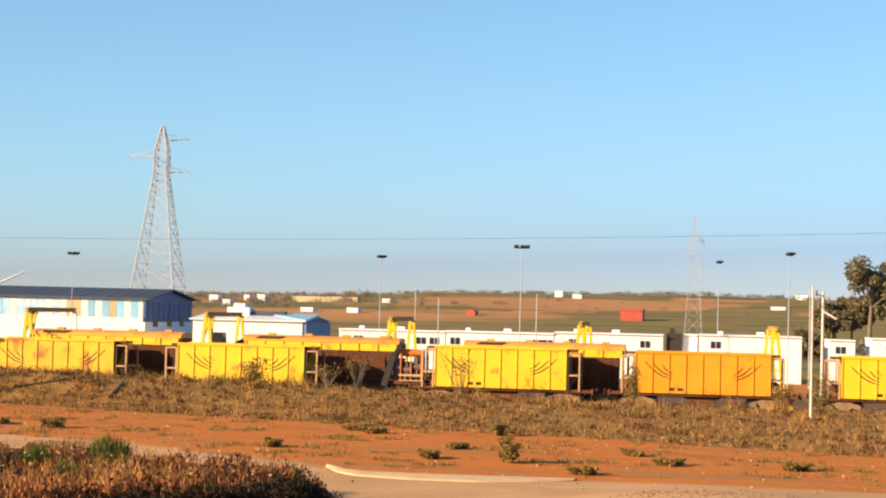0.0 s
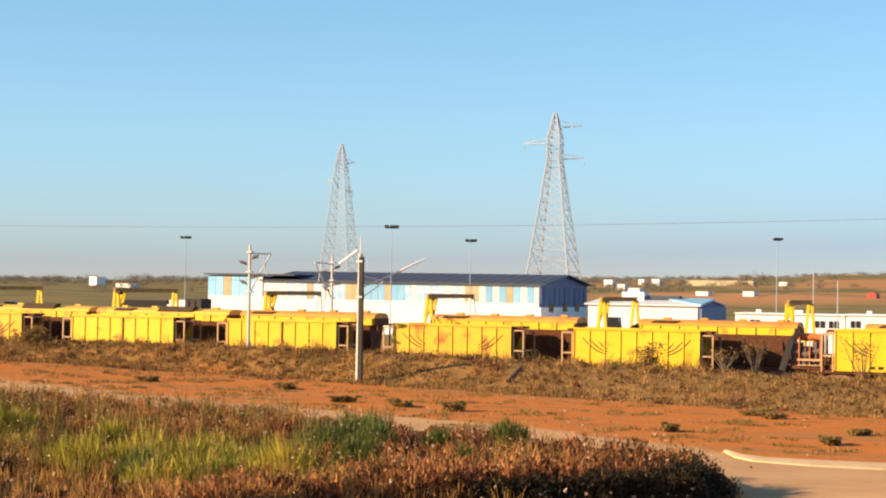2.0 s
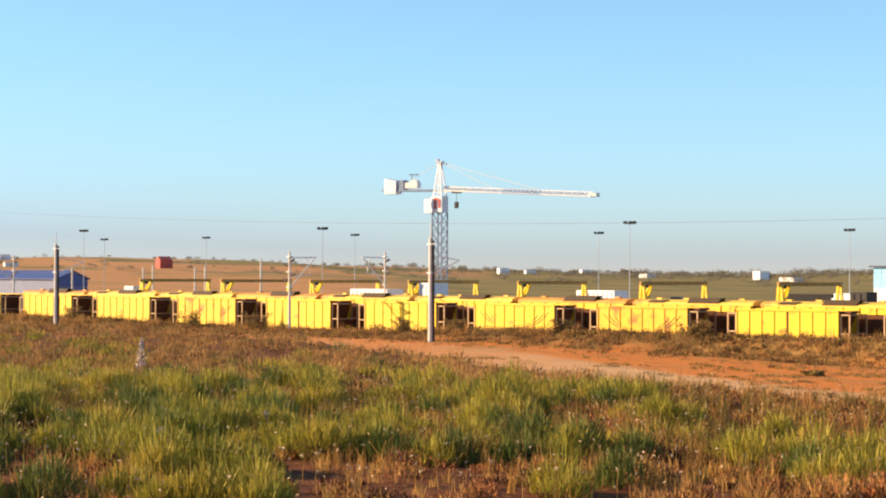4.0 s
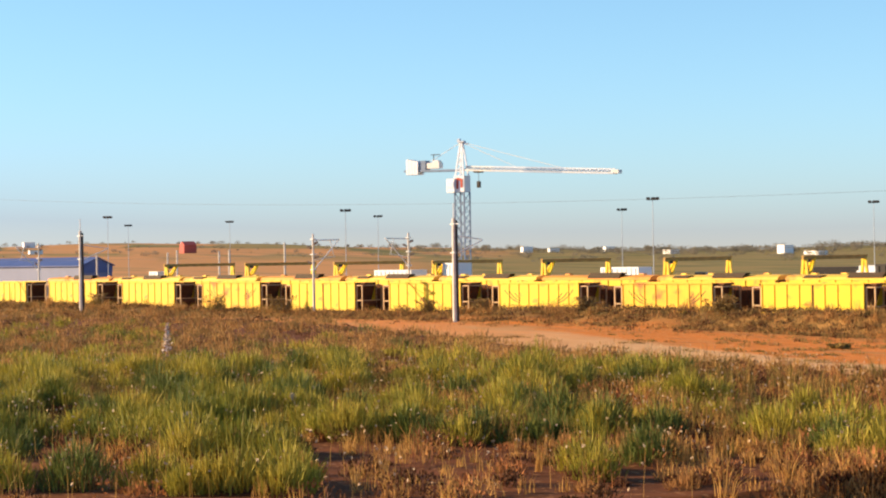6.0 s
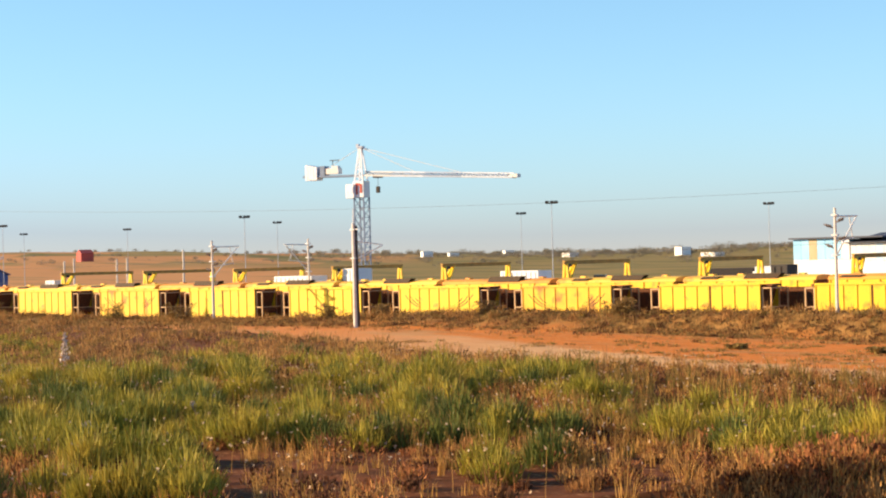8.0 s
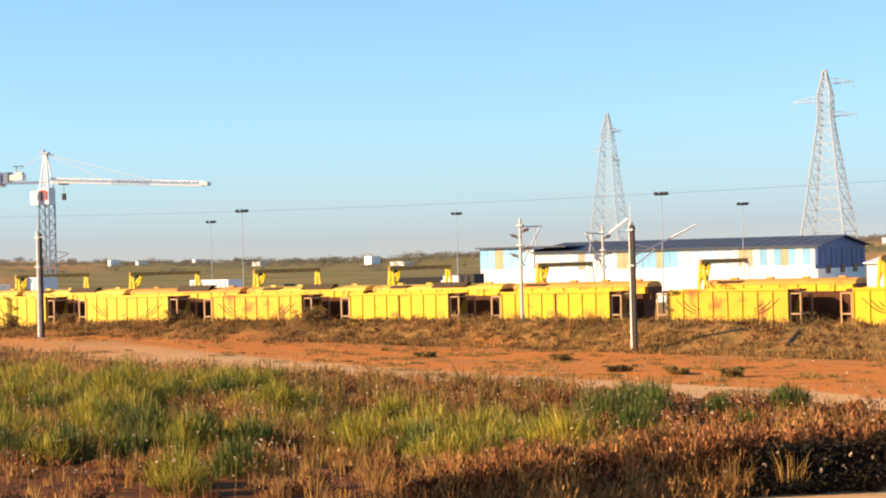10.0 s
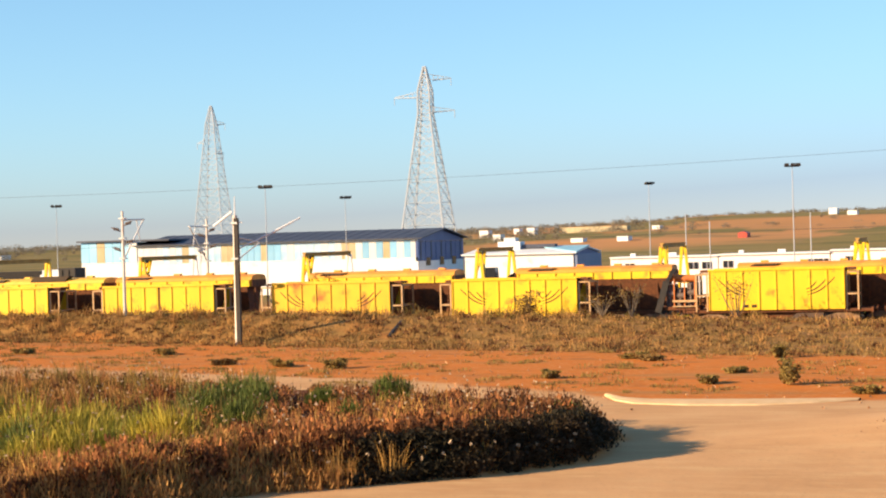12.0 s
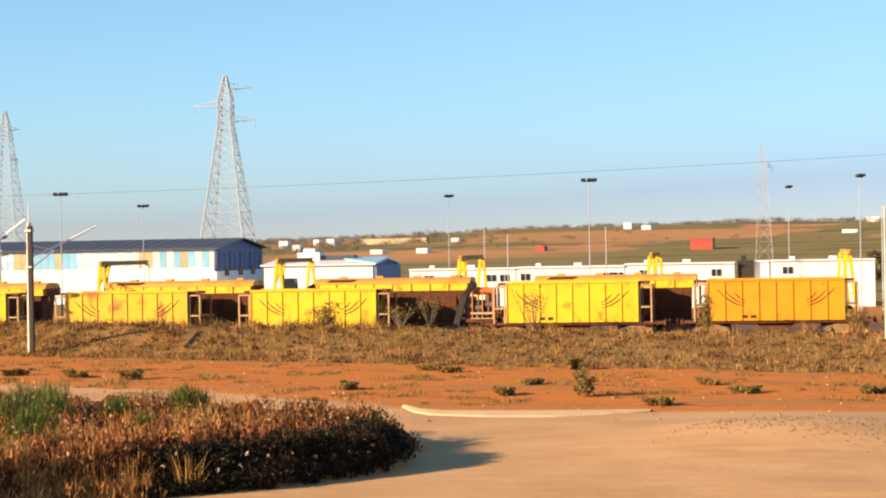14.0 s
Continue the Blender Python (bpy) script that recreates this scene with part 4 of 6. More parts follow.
    bm = bmesh.new()
    box(bm, -5.6, 0, 22.3, 2.6, 1.3, 1.0)
    box(bm, -5.1, 0, 22.95, 1.2, 1.0, 0.5)
    part("winch_housing", bm, GALV, c)
    bm = bmesh.new()
    box(bm, -7.6, 0, 22.4, 1.1, 1.5, 1.7)
    part("switch_cabinet", bm, CRANE_BLUE, c, "dark blue-grey cabinet")
    bm = bmesh.new()
    beam(bm, (-6.2, -0.3, 24.2), (-4.3, -0.3, 24.2), 0.14)
    beam(bm, (-5.6, -0.3, 22.8), (-5.6, -0.3, 24.2), 0.1)
    part("davit", bm, BLACK, c, "dark service davit")
    bm = bmesh.new()
    tube(bm, (0, 0, 26.2), (20, 0, lo(20) + 0.7), 0.05, n=5)
    tube(bm, (0, 0, 26.2), (11, 0, lo(11) + 0.7), 0.05, n=5)
    tube(bm, (0, 0, 26.2), (-9.5, 0, 21.6), 0.05, n=5)
    part("tie_rods", bm, GALV, c)
    bm = bmesh.new()
    box(bm, 3.4, 0, 20.9, 1.3, 1.3, 0.3)
    tube(bm, (3.4, 0, 20.8), (3.4, 0, 19.2), 0.04, n=5)
    box(bm, 3.4, 0, 18.7, 0.55, 0.5, 1.1)
    part("trolley_and_hook", bm, BLACK, c, "dark trolley and hook block")
    bm = bmesh.new()
    box(bm, 0, 0, 0.25, 5, 5, 1.0)
    part("base", bm, CONCRETE, c)
    return c


build_crane().matrix_basis = pose(-206, 231, -0.2, 0, 0, 10)


# ---- sheds and cabins ----
def build_shed():
    s = thing("shed", "long blue and white sheet-metal shed with dark roof", "shed")
    x0, x1, y0, y1, eave, ridge = -111.0, -70.1, 225.0, 247.0, 6.85, 8.2
    bm = bmesh.new()
    box(bm, (x0 + x1) / 2, y0 + 0.15, 2.05, x1 - x0, 0.3, 4.7)
    part("wall", bm, WHITE_WALL, s, "white lower wall")
    bm = bmesh.new()
    box(bm, (x0 + x1) / 2, y1 - 0.15, 3.3, x1 - x0, 0.3, 7.1)
    part("wall", bm, WHITE_WALL, s)
    n = 42
    pw = (x1 - x0) / n
    sheet = {}
    for key, mat in (("a", PALE_BLUE), ("b", WHITE_SHEET), ("c", TAN_SHEET), ("m", SHEET_MIX)):
        bm = bmesh.new()
        box(bm, 0, 0, 0, pw - 0.04, 0.12, eave - 4.42)
        for q in (-0.3, 0.0, 0.3):
            box(bm, q, -0.068, 0, 0.08, 0.03, eave - 4.44)
        sheet[key] = mesh_of("sheet_panel", bm, mat)
    # faded sheets replaced piece by piece over the years, from one end to the other
    for k, key in enumerate("bbbbmbmcmbbmmccmaaacaambmmmmbmbccbabacabab"):
        part("sheet_panel", sheet[key], None, s, at=pose(x0 + pw * (k + 0.5), y0 + 0.12, (eave + 4.42) / 2))
    bm = bmesh.new()
    box(bm, (x0 + x1) / 2, y0 + 0.02, eave - 0.06, x1 - x0, 0.16, 0.22)
    part("eaves_trim", bm, WHITE_SHEET, s, "white eaves trim")
    for k in range(9):
        bm = bmesh.new()
        box(bm, x1 + 0.07, y0 + 1.2 + k * 2.4, 5.35, 0.05, 0.5, 2.6)
        part("gable_rib", bm, BLUE_WALL if k % 2 else ROOF_BLUE, s)
    bm = bmesh.new()
    prism(bm, [(y0 + 0.3, -0.3), (y1 - 0.3, -0.3), (y1 - 0.3, 3.9), (y0 + 0.3, 3.9)], 0, 0.3)
    part("gable_base", bm, WHITE_WALL, s, "pale lower gable wall", at=Matrix(((0, -1, 0, x1), (1, 0, 0, 0), (0, 0, 1, 0), (0, 0, 0, 1))))
    bm = bmesh.new()
    prism(bm, [(y0, 3.9), (y1, 3.9), (y1, eave), ((y0 + y1) / 2, ridge - 0.1), (y0, eave)], -0.05, 0.3)
    part("gable", bm, BLUE_WALL, s, "dark blue gable sheeting", at=Matrix(((0, -1, 0, x1), (1, 0, 0, 0), (0, 0, 1, 0), (0, 0, 0, 1))))
    for y in (229.5, 236.0, 242.0):
        bm = bmesh.new()
        box(bm, x1 + 0.06, y, 3.8, 0.1, 1.8, 1.1)
        part("window", bm, GLASS, s, "dark gable window")
    for sgn, ya in ((1, y0 - 0.5), (-1, y1 + 0.5)):
        bm = bmesh.new()
        ym = (y0 + y1) / 2
        a = [(x0 - 0.5, ya, eave + 0.02), (x1 + 0.7, ya, eave + 0.02), (x1 + 0.7, ym, ridge), (x0 - 0.5, ym, ridge)]
        lo = [bm.verts.new(p) for p in a]
        hi = [bm.verts.new((p[0], p[1], p[2] + 0.14)) for p in a]
        bm.faces.new(lo)
        bm.faces.new(hi)
        for k in range(4):
            bm.faces.new((lo[k], lo[(k + 1) % 4], hi[(k + 1) % 4], hi[k]))
        part("roof", bm, ROOF_BLUE, s, "dark blue-grey roof slope")
    for k in range(24):
        bm = bmesh.new()
        x = x0 + 0.6 + k * 1.75
        beam(bm, (x, y0 - 0.5, eave + 0.17), (x, 236, ridge + 0.15), 0.07, 0.06)
        part("roof_seam", bm, ROOF_BLUE, s)
    # taller annex at the end
    bm = bmesh.new()
    box(bm, -115.3, 231, 2.2, 8.6, 12, 5.0)
    part("annex_wall", bm, WHITE_WALL, s)
    for k in range(7):
        bm = bmesh.new()
        box(bm, -119.0 + 1.23 * k, 225.0, 6.15, 1.18, 0.12, 2.85)
        part("sheet_panel", bm, TAN_SHEET if k == 2 else WHITE_SHEET if k == 6 else PALE_BLUE, s)
    bm = bmesh.new()
    box(bm, -115.3, 231.1, 6.1, 8.4, 11.6, 2.8)
    part("annex_wall", bm, PALE_BLUE, s)
    bm = bmesh.new()
    box(bm, -113.0, 231, 7.72, 14.2, 13, 0.22)
    part("annex_roof", bm, ROOF_BLUE, s, "thin dark canopy roof")
    return s


build_shed()


def gabled(name, label, x0, x1, y0, y1, eave, ridge, wall, roof, end, along_x=True, base=-0.3, category="building", group=""):
    """A plain gabled building with its ridge along x."""
    s = thing(name, label, category, group)
    bm = bmesh.new()
    ym = (y0 + y1) / 2
    box(bm, (x0 + x1) / 2, ym, (eave + base) / 2, x1 - x0, y1 - y0, eave - base)
    part("wall", bm, wall, s)
    for x, sg in ((x0, -1), (x1, 1)):
        bm = bmesh.new()
        prism(bm, [(y0, eave - 1.2), (y1, eave - 1.2), (y1, eave), (ym, ridge - 0.05), (y0, eave)], -0.06, 0.06)
        part("gable", bm, end, s, at=Matrix(((0, 1, 0, x + sg * 0.05), (1, 0, 0, 0), (0, 0, 1, 0), (0, 0, 0, 1))))
    for ya in (y0 - 0.4, y1 + 0.4):
        bm = bmesh.new()
        a = [(x0 - 0.4, ya, eave), (x1 + 0.4, ya, eave), (x1 + 0.4, ym, ridge), (x0 - 0.4, ym, ridge)]
        lo = [bm.verts.new(p) for p in a]
        hi = [bm.verts.new((p[0], p[1], p[2] + 0.15)) for p in a]
        bm.faces.new(lo)
        bm.faces.new(hi)
        for k in range(4):
            bm.faces.new((lo[k], lo[(k + 1) % 4], hi[(k + 1) % 4], hi[k]))
        part("roof", bm, roof, s)
    return s


hall = gabled("workshop", "low white workshop with pale roof and sky-blue hipped end", -60.8, -46.9, 215, 230, 4.5, 5.15, WHITE_WALL, WHITE_SHEET, BLUE_WALL)
bm = bmesh.new()
box(bm, -46.55, 222.5, 2.05, 0.3, 15, 4.7)
part("end_wall", bm, GREY_BLUE, hall, "grey-blue end wall")
bm = bmesh.new()
vs = [bm.verts.new(p) for p in ((-46.35, 214.4, 4.62), (-46.35, 222.5, 5.38), (-53.4, 222.5, 5.38))]
v2 = [bm.verts.new((v.co.x, v.co.y - 0.02, v.co.z + 0.12)) for v in vs]
bm.faces.new(vs)
bm.faces.new(v2)
for k in range(3):
    bm.faces.new((vs[k], vs[(k + 1) % 3], v2[(k + 1) % 3], v2[k]))
part("roof_end", bm, ROOF_CYAN, hall, "sky-blue roof end")
bm = bmesh.new()
box(bm, -56.4, 221.5, 5.5, 2.9, 2.6, 1.3)
part("roof_box", bm, WHITE_SHEET, hall, "white rooftop box")
bm = bmesh.new()
box(bm, -52.6, 221.5, 5.5, 4.2, 1.6, 0.5)
part("roof_vent", bm, ROOF_BLUE, hall, "dark long rooftop vent")
bm = bmesh.new()
box(bm, -56.4, 221.5, 6.4, 1.5, 1.8, 0.5)
part("roof_box", bm, WHITE_SHEET, hall)
for x in (-62, -57.5, -53, -49):
    bm = bmesh.new()
    box(bm, x, 214.97, 2.2, 1.6, 0.1, 1.0)
    part("window", bm, GLASS, hall)

gabled("blue_shed", "far blue sheet-metal shed with dark blue roof", -330, -274, 200, 207, 5.3, 6.9, SHED_BLUE, BRIGHT_BLUE, BLUE_WALL)


def build_cabin(x0, x1, y, top, label="white prefabricated site cabin with small dark windows", depth=6.0, pairs=()):
    c = thing("site_cabin", label, "cabin", "site cabins")
    bm = bmesh.new()
    box(bm, (x0 + x1) / 2, y + depth / 2, (top - 0.5) / 2, x1 - x0 - 0.1, depth, top + 0.3 - 0.1)
    part("wall", bm, WHITE_WALL, c)
    bm = bmesh.new()
    box(bm, (x0 + x1) / 2, y + depth / 2, top - 0.02, x1 - x0, depth + 0.4, 0.16)
    part("roof", bm, WHITE_SHEET, c, "flat white roof sheet")
    for k in range(int((x1 - x0) / 4)):
        bm = bmesh.new()
        box(bm, x0 + 2.2 + 4.1 * k, y + 1.6 + 0.7 * (k % 2), top + 0.22, 0.5 + 0.3 * (k % 2), 0.5, 0.34)
        part("roof_vent", bm, WHITE_SHEET, c)
    for x in pairs:
        w = thing("window", "", "")
        w.parent = c
        for q in (-0.28, 0.28):
            bm = bmesh.new()
            box(bm, x + q, y - 0.03, top - 1.0, 0.42, 0.08, 0.7)
            part("pane", bm, GLASS, w)
    return c


build_cabin(-36.4, -25.0, 185, 4.15, pairs=(-34.3, -31.0, -27.6, -26.2))
build_cabin(-25.0, -13.6, 185, 4.22, pairs=(-24.0, -15.3, -14.3))
build_cabin(-13.6, -2.3, 185, 4.4, pairs=(-11.6, -4.2))
build_cabin(1.3, 11.7, 184, 4.55, pairs=(3.0,))
build_cabin(-0.3, 1.2, 186, 4.5)
build_cabin(14.4, 17.1, 185, 4.35, pairs=(15.6,))
build_cabin(18.6, 27.0, 185, 4.6, pairs=(20.6,))
bm = bmesh.new()
box(bm, -1.2, 187, 2.2, 1.6, 3.0, 4.8)
box(bm, -1.4, 186.9, 4.7, 0.5, 0.5, 0.8)
solid("water_tank", bm, BLACK, "dark tank between the white cabins", "tank")


# ---- loose yard things behind the wagons ----
def build_truck(x, y, turn, mat, label):
    t = thing("truck", label, "truck", "yard trucks", pose(x, y, -0.2, 0, 0, turn))
    bm = bmesh.new()
    prism(bm, [(-3.2, 1.0), (-1.2, 1.0), (-1.2, 3.1), (-2.7, 3.1), (-3.2, 2.2)], -1.2, 1.2)
    part("cab", bm, WHITE_SHEET, t)
    bm = bmesh.new()
    prism(bm, [(-1.0, 1.1), (3.6, 1.1), (3.9, 2.9), (3.6, 3.0), (-1.0, 3.0)], -1.25, 1.25)
    part("bed", bm, mat, t)
    bm = bmesh.new()
    box(bm, 0.3, 0, 0.85, 6.8, 0.9, 0.3)
    part("chassis", bm, BLACK, t)
    bm = bmesh.new()
    box(bm, -2.9, 0, 2.6, 0.3, 2.1, 0.6)
    part("windscreen", bm, GLASS, t)
    wheel = bmesh.new()
    tube(wheel, (0, -0.16, 0), (0, 0.16, 0), 0.5, n=14)
    wheel = mesh_of("wheel", wheel, BLACK)
    for wx in (-2.3, 1.6, 2.9):
        for wy in (-1.05, 1.05):
            part("wheel", wheel, BLACK, t, at=pose(wx, wy, 0.5))
    return t


build_truck(-84.8, 150, 192, BLACK, "white-cabbed tipper truck parked behind the wagons").location.z = 1.6


def build_excavator(x, y, turn, label="orange tracked machine parked in the yard"):
    e = thing("excavator", label, "excavator", "yard machines", pose(x, y, -0.2, 0, 0, turn))
    for s in (-1, 1):
        bm = bmesh.new()
        prism(bm, [(-1.8, 0.2), (-1.5, 0.0), (1.5, 0.0), (1.8, 0.2), (1.8, 0.6), (1.5, 0.8), (-1.5, 0.8), (-1.8, 0.6)], s * 1.0 - 0.25, s * 1.0 + 0.25)
        part("track", bm, BLACK, e)
    bm = bmesh.new()
    prism(bm, [(-1.9, 0.9), (1.4, 0.9), (1.4, 1.9), (-0.4, 2.1), (-1.9, 2.2)], -1.2, 1.2)
    part("housing", bm, MACHINE, e)
    bm = bmesh.new()
    prism(bm, [(0.1, 1.9), (1.4, 1.9), (1.3, 3.2), (0.3, 3.2)], -1.1, -0.1)
    part("cab", bm, GLASS, e)
    bm = bmesh.new()
    beam(bm, (1.2, 0.4, 1.6), (2.6, 0.4, 2.6), 0.3, 0.4)
    beam(bm, (2.6, 0.4, 2.6), (3.6, 0.4, 1.4), 0.25, 0.3)
    part("arm", bm, BLACK, e)
    return e


build_excavator(-91.5, 134, 20).location.z = 1.2
build_excavator(-123.5, 134.5, 170).location.z = 1.2
build_excavator(-36.5, 134, 0).location.z = 1.0
build_excavator(-32.8, 138, 160).location.z = 0.8
for x, y, sx, sy, top, mat, lab in ((-111.0, 150, 4.9, 2.4, 4.85, WHITE_SHEET, "pale container in the yard behind the wagons"), (-118.1, 131.5, 2.1, 2.0, 5.6, WHITE_WALL, "white site box behind the wagons"), (-126.0, 131.6, 5.2, 2.4, 4.95, WHITE_SHEET, "pale container in the yard behind the wagons"), (-81.8, 150, 3.3, 2.4, 4.35, WHITE_SHEET, "pale container in the yard behind the wagons"), (-70.8, 131.5, 1.5, 1.8, 5.1, BLACK, "dark equipment box beside the shed"), (-97.2, 150, 2.4, 2.4, 3.95, WHITE_SHEET, "pale container in the yard behind the wagons"), (-164.8, 131.5, 1.6, 2.2, 5.0, WHITE_SHEET, "white site box behind the wagons")):
    c = thing("container", lab, "container", "yard containers", pose(x, y, 0))
    bm = bmesh.new()
    box(bm, 0, 0, (top - 0.3) / 2, sx, sy, top + 0.1)
    part("body", bm, mat, c)
    for k in range(int(sx / 0.6)):
        bm = bmesh.new()
        box(bm, -sx / 2 + 0.3 + 0.6 * k, -sy / 2 - 0.03, (top - 0.3) / 2, 0.12, 0.06, top - 0.2)
        part("corrugation", bm, mat, c)
# machinery standing in the gap of the front row
mach = thing("track_machine", "rusty red track machine with pale pipes between hopper wagons", "machine", m=pose(-18.9, ROW_A, 0))
bm = bmesh.new()
box(bm, 0, 0, 1.36, 3.0, 2.2, 0.22)
part("deck", bm, RUST, mach)
for x in (-1.0, 1.0):
    bm = bmesh.new()
    box(bm, x, 0, 0.62, 0.5, 2.0, 1.24)
    part("support", bm, BLACK, mach)
for x, h in ((-0.55, 1.5), (0.15, 1.25), (0.85, 1.6)):
    bm = bmesh.new()
    box(bm, x, 0.1, 1.47 + h / 2, 0.56, 1.7, h)
    tube(bm, (x - 0.26, -0.85, 1.47 + h * 0.6), (x + 0.26, -0.85, 1.47 + h * 0.6), 0.22, n=10)
    tube(bm, (x, -0.95, 1.5), (x, -0.95, 1.4 + h), 0.07, n=8)
    part("motor_unit", bm, MACHINE_GREY, mach)
for x in (-0.25, 0.45, 1.15):
    bm = bmesh.new()
    beam(bm, (x, -1.12, 1.45), (x, -1.12, 3.35), 0.08)
    part("upright", bm, MACHINE, mach)
bm = bmesh.new()
tube(bm, (-0.6, -0.6, 3.42), (1.15, -0.6, 3.36), 0.24, n=12)
box(bm, 0.4, 0.2, 3.3, 1.5, 1.0, 0.4)
part("tank", bm, MACHINE, mach, "faded red tank")
bm = bmesh.new()
beam(bm, (-1.35, -1.2, 1.1), (-0.75, -1.1, 3.2), 0.42, 0.3)
beam(bm, (-0.75, -1.1, 3.15), (-0.2, -1.0, 4.05), 0.36, 0.26)
part("boom", bm, BLACK, mach, "dark slanting boom")
for z in (1.86, 1.5):
    bm = bmesh.new()
    beam(bm, (-0.35, -1.24, z), (1.35, -1.24, z), 0.14 if z > 1.6 else 0.07)
    part("pale_pipe", bm, PALE_STEEL, mach)

# ---- far fields: trees and houses ----
def leaf_cloud(rng, centres, radii, count, size):
    """Small leaf-like quads scattered through ellipsoids; returns vertices and faces."""
    n = len(centres) * count
    c = np.repeat(np.asarray(centres, float), count, axis=0)
    r = np.repeat(np.asarray(radii, float), count, axis=0)
    d = rng.normal(size=(n, 3))
    d /= np.linalg.norm(d, axis=1, keepdims=True)
    p = c + d * r * (rng.random((n, 1)) ** 0.45)
    a = rng.normal(size=(n, 3))
    a /= np.linalg.norm(a, axis=1, keepdims=True)
    b = np.cross(a, rng.normal(size=(n, 3)))
    b /= np.linalg.norm(b, axis=1, keepdims=True)
    s = (np.repeat(np.broadcast_to(np.asarray(size, float), (len(centres),)), count) * (0.6 + 0.8 * rng.random(n)))[:, None]
    v = np.stack([p - a * s, p - b * s * 0.45, p + a * s, p + b * s * 0.45], 1)
    return v.reshape(-1, 3), np.arange(n * 4).reshape(-1, 4)


def far_trees():
    rng = np.random.default_rng(5)
    cs, rs, sz = [], [], []
    # rows and groves: from bearing, to bearing, from range, to range, how many, height
    for a0, a1, r0, r1, n, h in ((-8, 16, 1380, 1500, 420, 3.6), (14, 36, 1380, 1520, 520, 4.6), (34, 44, 1250, 1480, 190, 3.8), (44, 60, 1380, 1500, 110, 2.6),
                                 (-8, 20, 950, 1350, 60, 3.0), (14, 40, 1000, 1400, 150, 3.4), (40, 60, 1050, 1350, 70, 2.6), (9.5, 15.5, 1150, 1300, 50, 4.2),
                                 (8, 14, 1000, 1250, 30, 4.6), (-6, -2, 430, 560, 30, 7)):
        for _ in range(n):
            a, r = math.radians(rng.uniform(a0, a1)), rng.uniform(r0, r1)
            x, y = -r * math.sin(a), r * math.cos(a)
            k = h * rng.uniform(0.35, 1.25)
            cs.append((x, y, level(x, y) + k * 0.42))
            rs.append((k * rng.uniform(0.5, 1.9), k * 0.6, k * rng.uniform(0.35, 0.6)))
            sz.append(k * 0.11)
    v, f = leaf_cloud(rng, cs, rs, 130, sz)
    raw("far_trees", v, f, HAZED_LEAF, "distant trees and hedges on the fields, paled for haze", "trees")


far_trees()


def build_house(az, r, w, d, h, mat, label, flat=True, name="farmhouse", roof_mat=None):
    a = math.radians(az)
    x, y = -r * math.sin(a), r * math.cos(a)
    z = level(x, y)
    s = thing(name, label, "house", "far houses", pose(x, y, z, 0, 0, -22 if az > 20 else -6))
    bm = bmesh.new()
    box(bm, 0, 0, h / 2 - 0.5, w, d, h + 1.0)
    part("wall", bm, mat, s)
    bm = bmesh.new()
    if flat:
        box(bm, 0, 0, h + 0.1, w + 0.3, d + 0.3, 0.3)
    else:
        prism(bm, [(-w / 2 - 0.4, h), (w / 2 + 0.4, h), (0, h + 0.25 * w)], -d / 2, d / 2)
    part("roof", bm, roof_mat or mat, s)
    return s


HOUSES = [
    (15.1, 1275, 6.5, 4.9, WHITE_WALL, True),
    (14.68, 1095, 4.9, 3.1, WHITE_WALL, True),
    (14.05, 1295, 4.1, 3.7, WHITE_WALL, True),
    (13.59, 1230, 5.5, 4.7, WHITE_WALL, True),
    (11.56, 1185, 45.2, 3.0, WHITE_WALL, True),
    (9.59, 1155, 5.1, 2.2, WHITE_WALL, True),
    (6.86, 935, 4.8, 2.1, WHITE_WALL, False),
    (12.11, 960, 6.7, 1.8, WHITE_WALL, True),
    (10.65, 950, 6.0, 2.1, WHITE_WALL, True),
    (4.06, 1265, 5.6, 4.0, WHITE_WALL, True),
    (3.47, 1235, 6.3, 2.4, WHITE_WALL, True),
    (7.36, 1450, 23.1, 2.3, WHITE_WALL, True),
    (-2.89, 1095, 9.0, 1.6, WHITE_WALL, True),
    (-3.59, 1450, 10.1, 3.7, WHITE_WALL, True),
    (55.5, 1345, 6.0, 3.4, WHITE_WALL, True),
    (55.29, 1115, 4.3, 2.1, WHITE_WALL, True),
    (31.47, 1250, 8.0, 5.6, WHITE_WALL, True),
    (37.04, 1355, 3.9, 3.4, WHITE_WALL, True),
    (39.68, 1290, 4.1, 4.1, WHITE_WALL, True),
    (35.06, 1310, 10.0, 2.9, WHITE_WALL, True),
    (30.53, 1220, 15.5, 2.3, WHITE_WALL, True),
    (38.82, 1305, 3.3, 2.1, WHITE_WALL, True),
    (50.54, 1120, 9.3, 5.0, WHITE_WALL, False),
]
for az, r, w, h, mat, flat in HOUSES:
    build_house(az, r, w, 8, h, (TAN_SHEET if w > 20 else mat) if flat else RED, "small distant flat-roofed white house among fields" if flat else "small distant house with red roof", flat, roof_mat=RED if not flat else None)
build_house(1.71, 895, 11.0, 10, 5.2, RED, "large plain red building on the far field", True, "red_building")


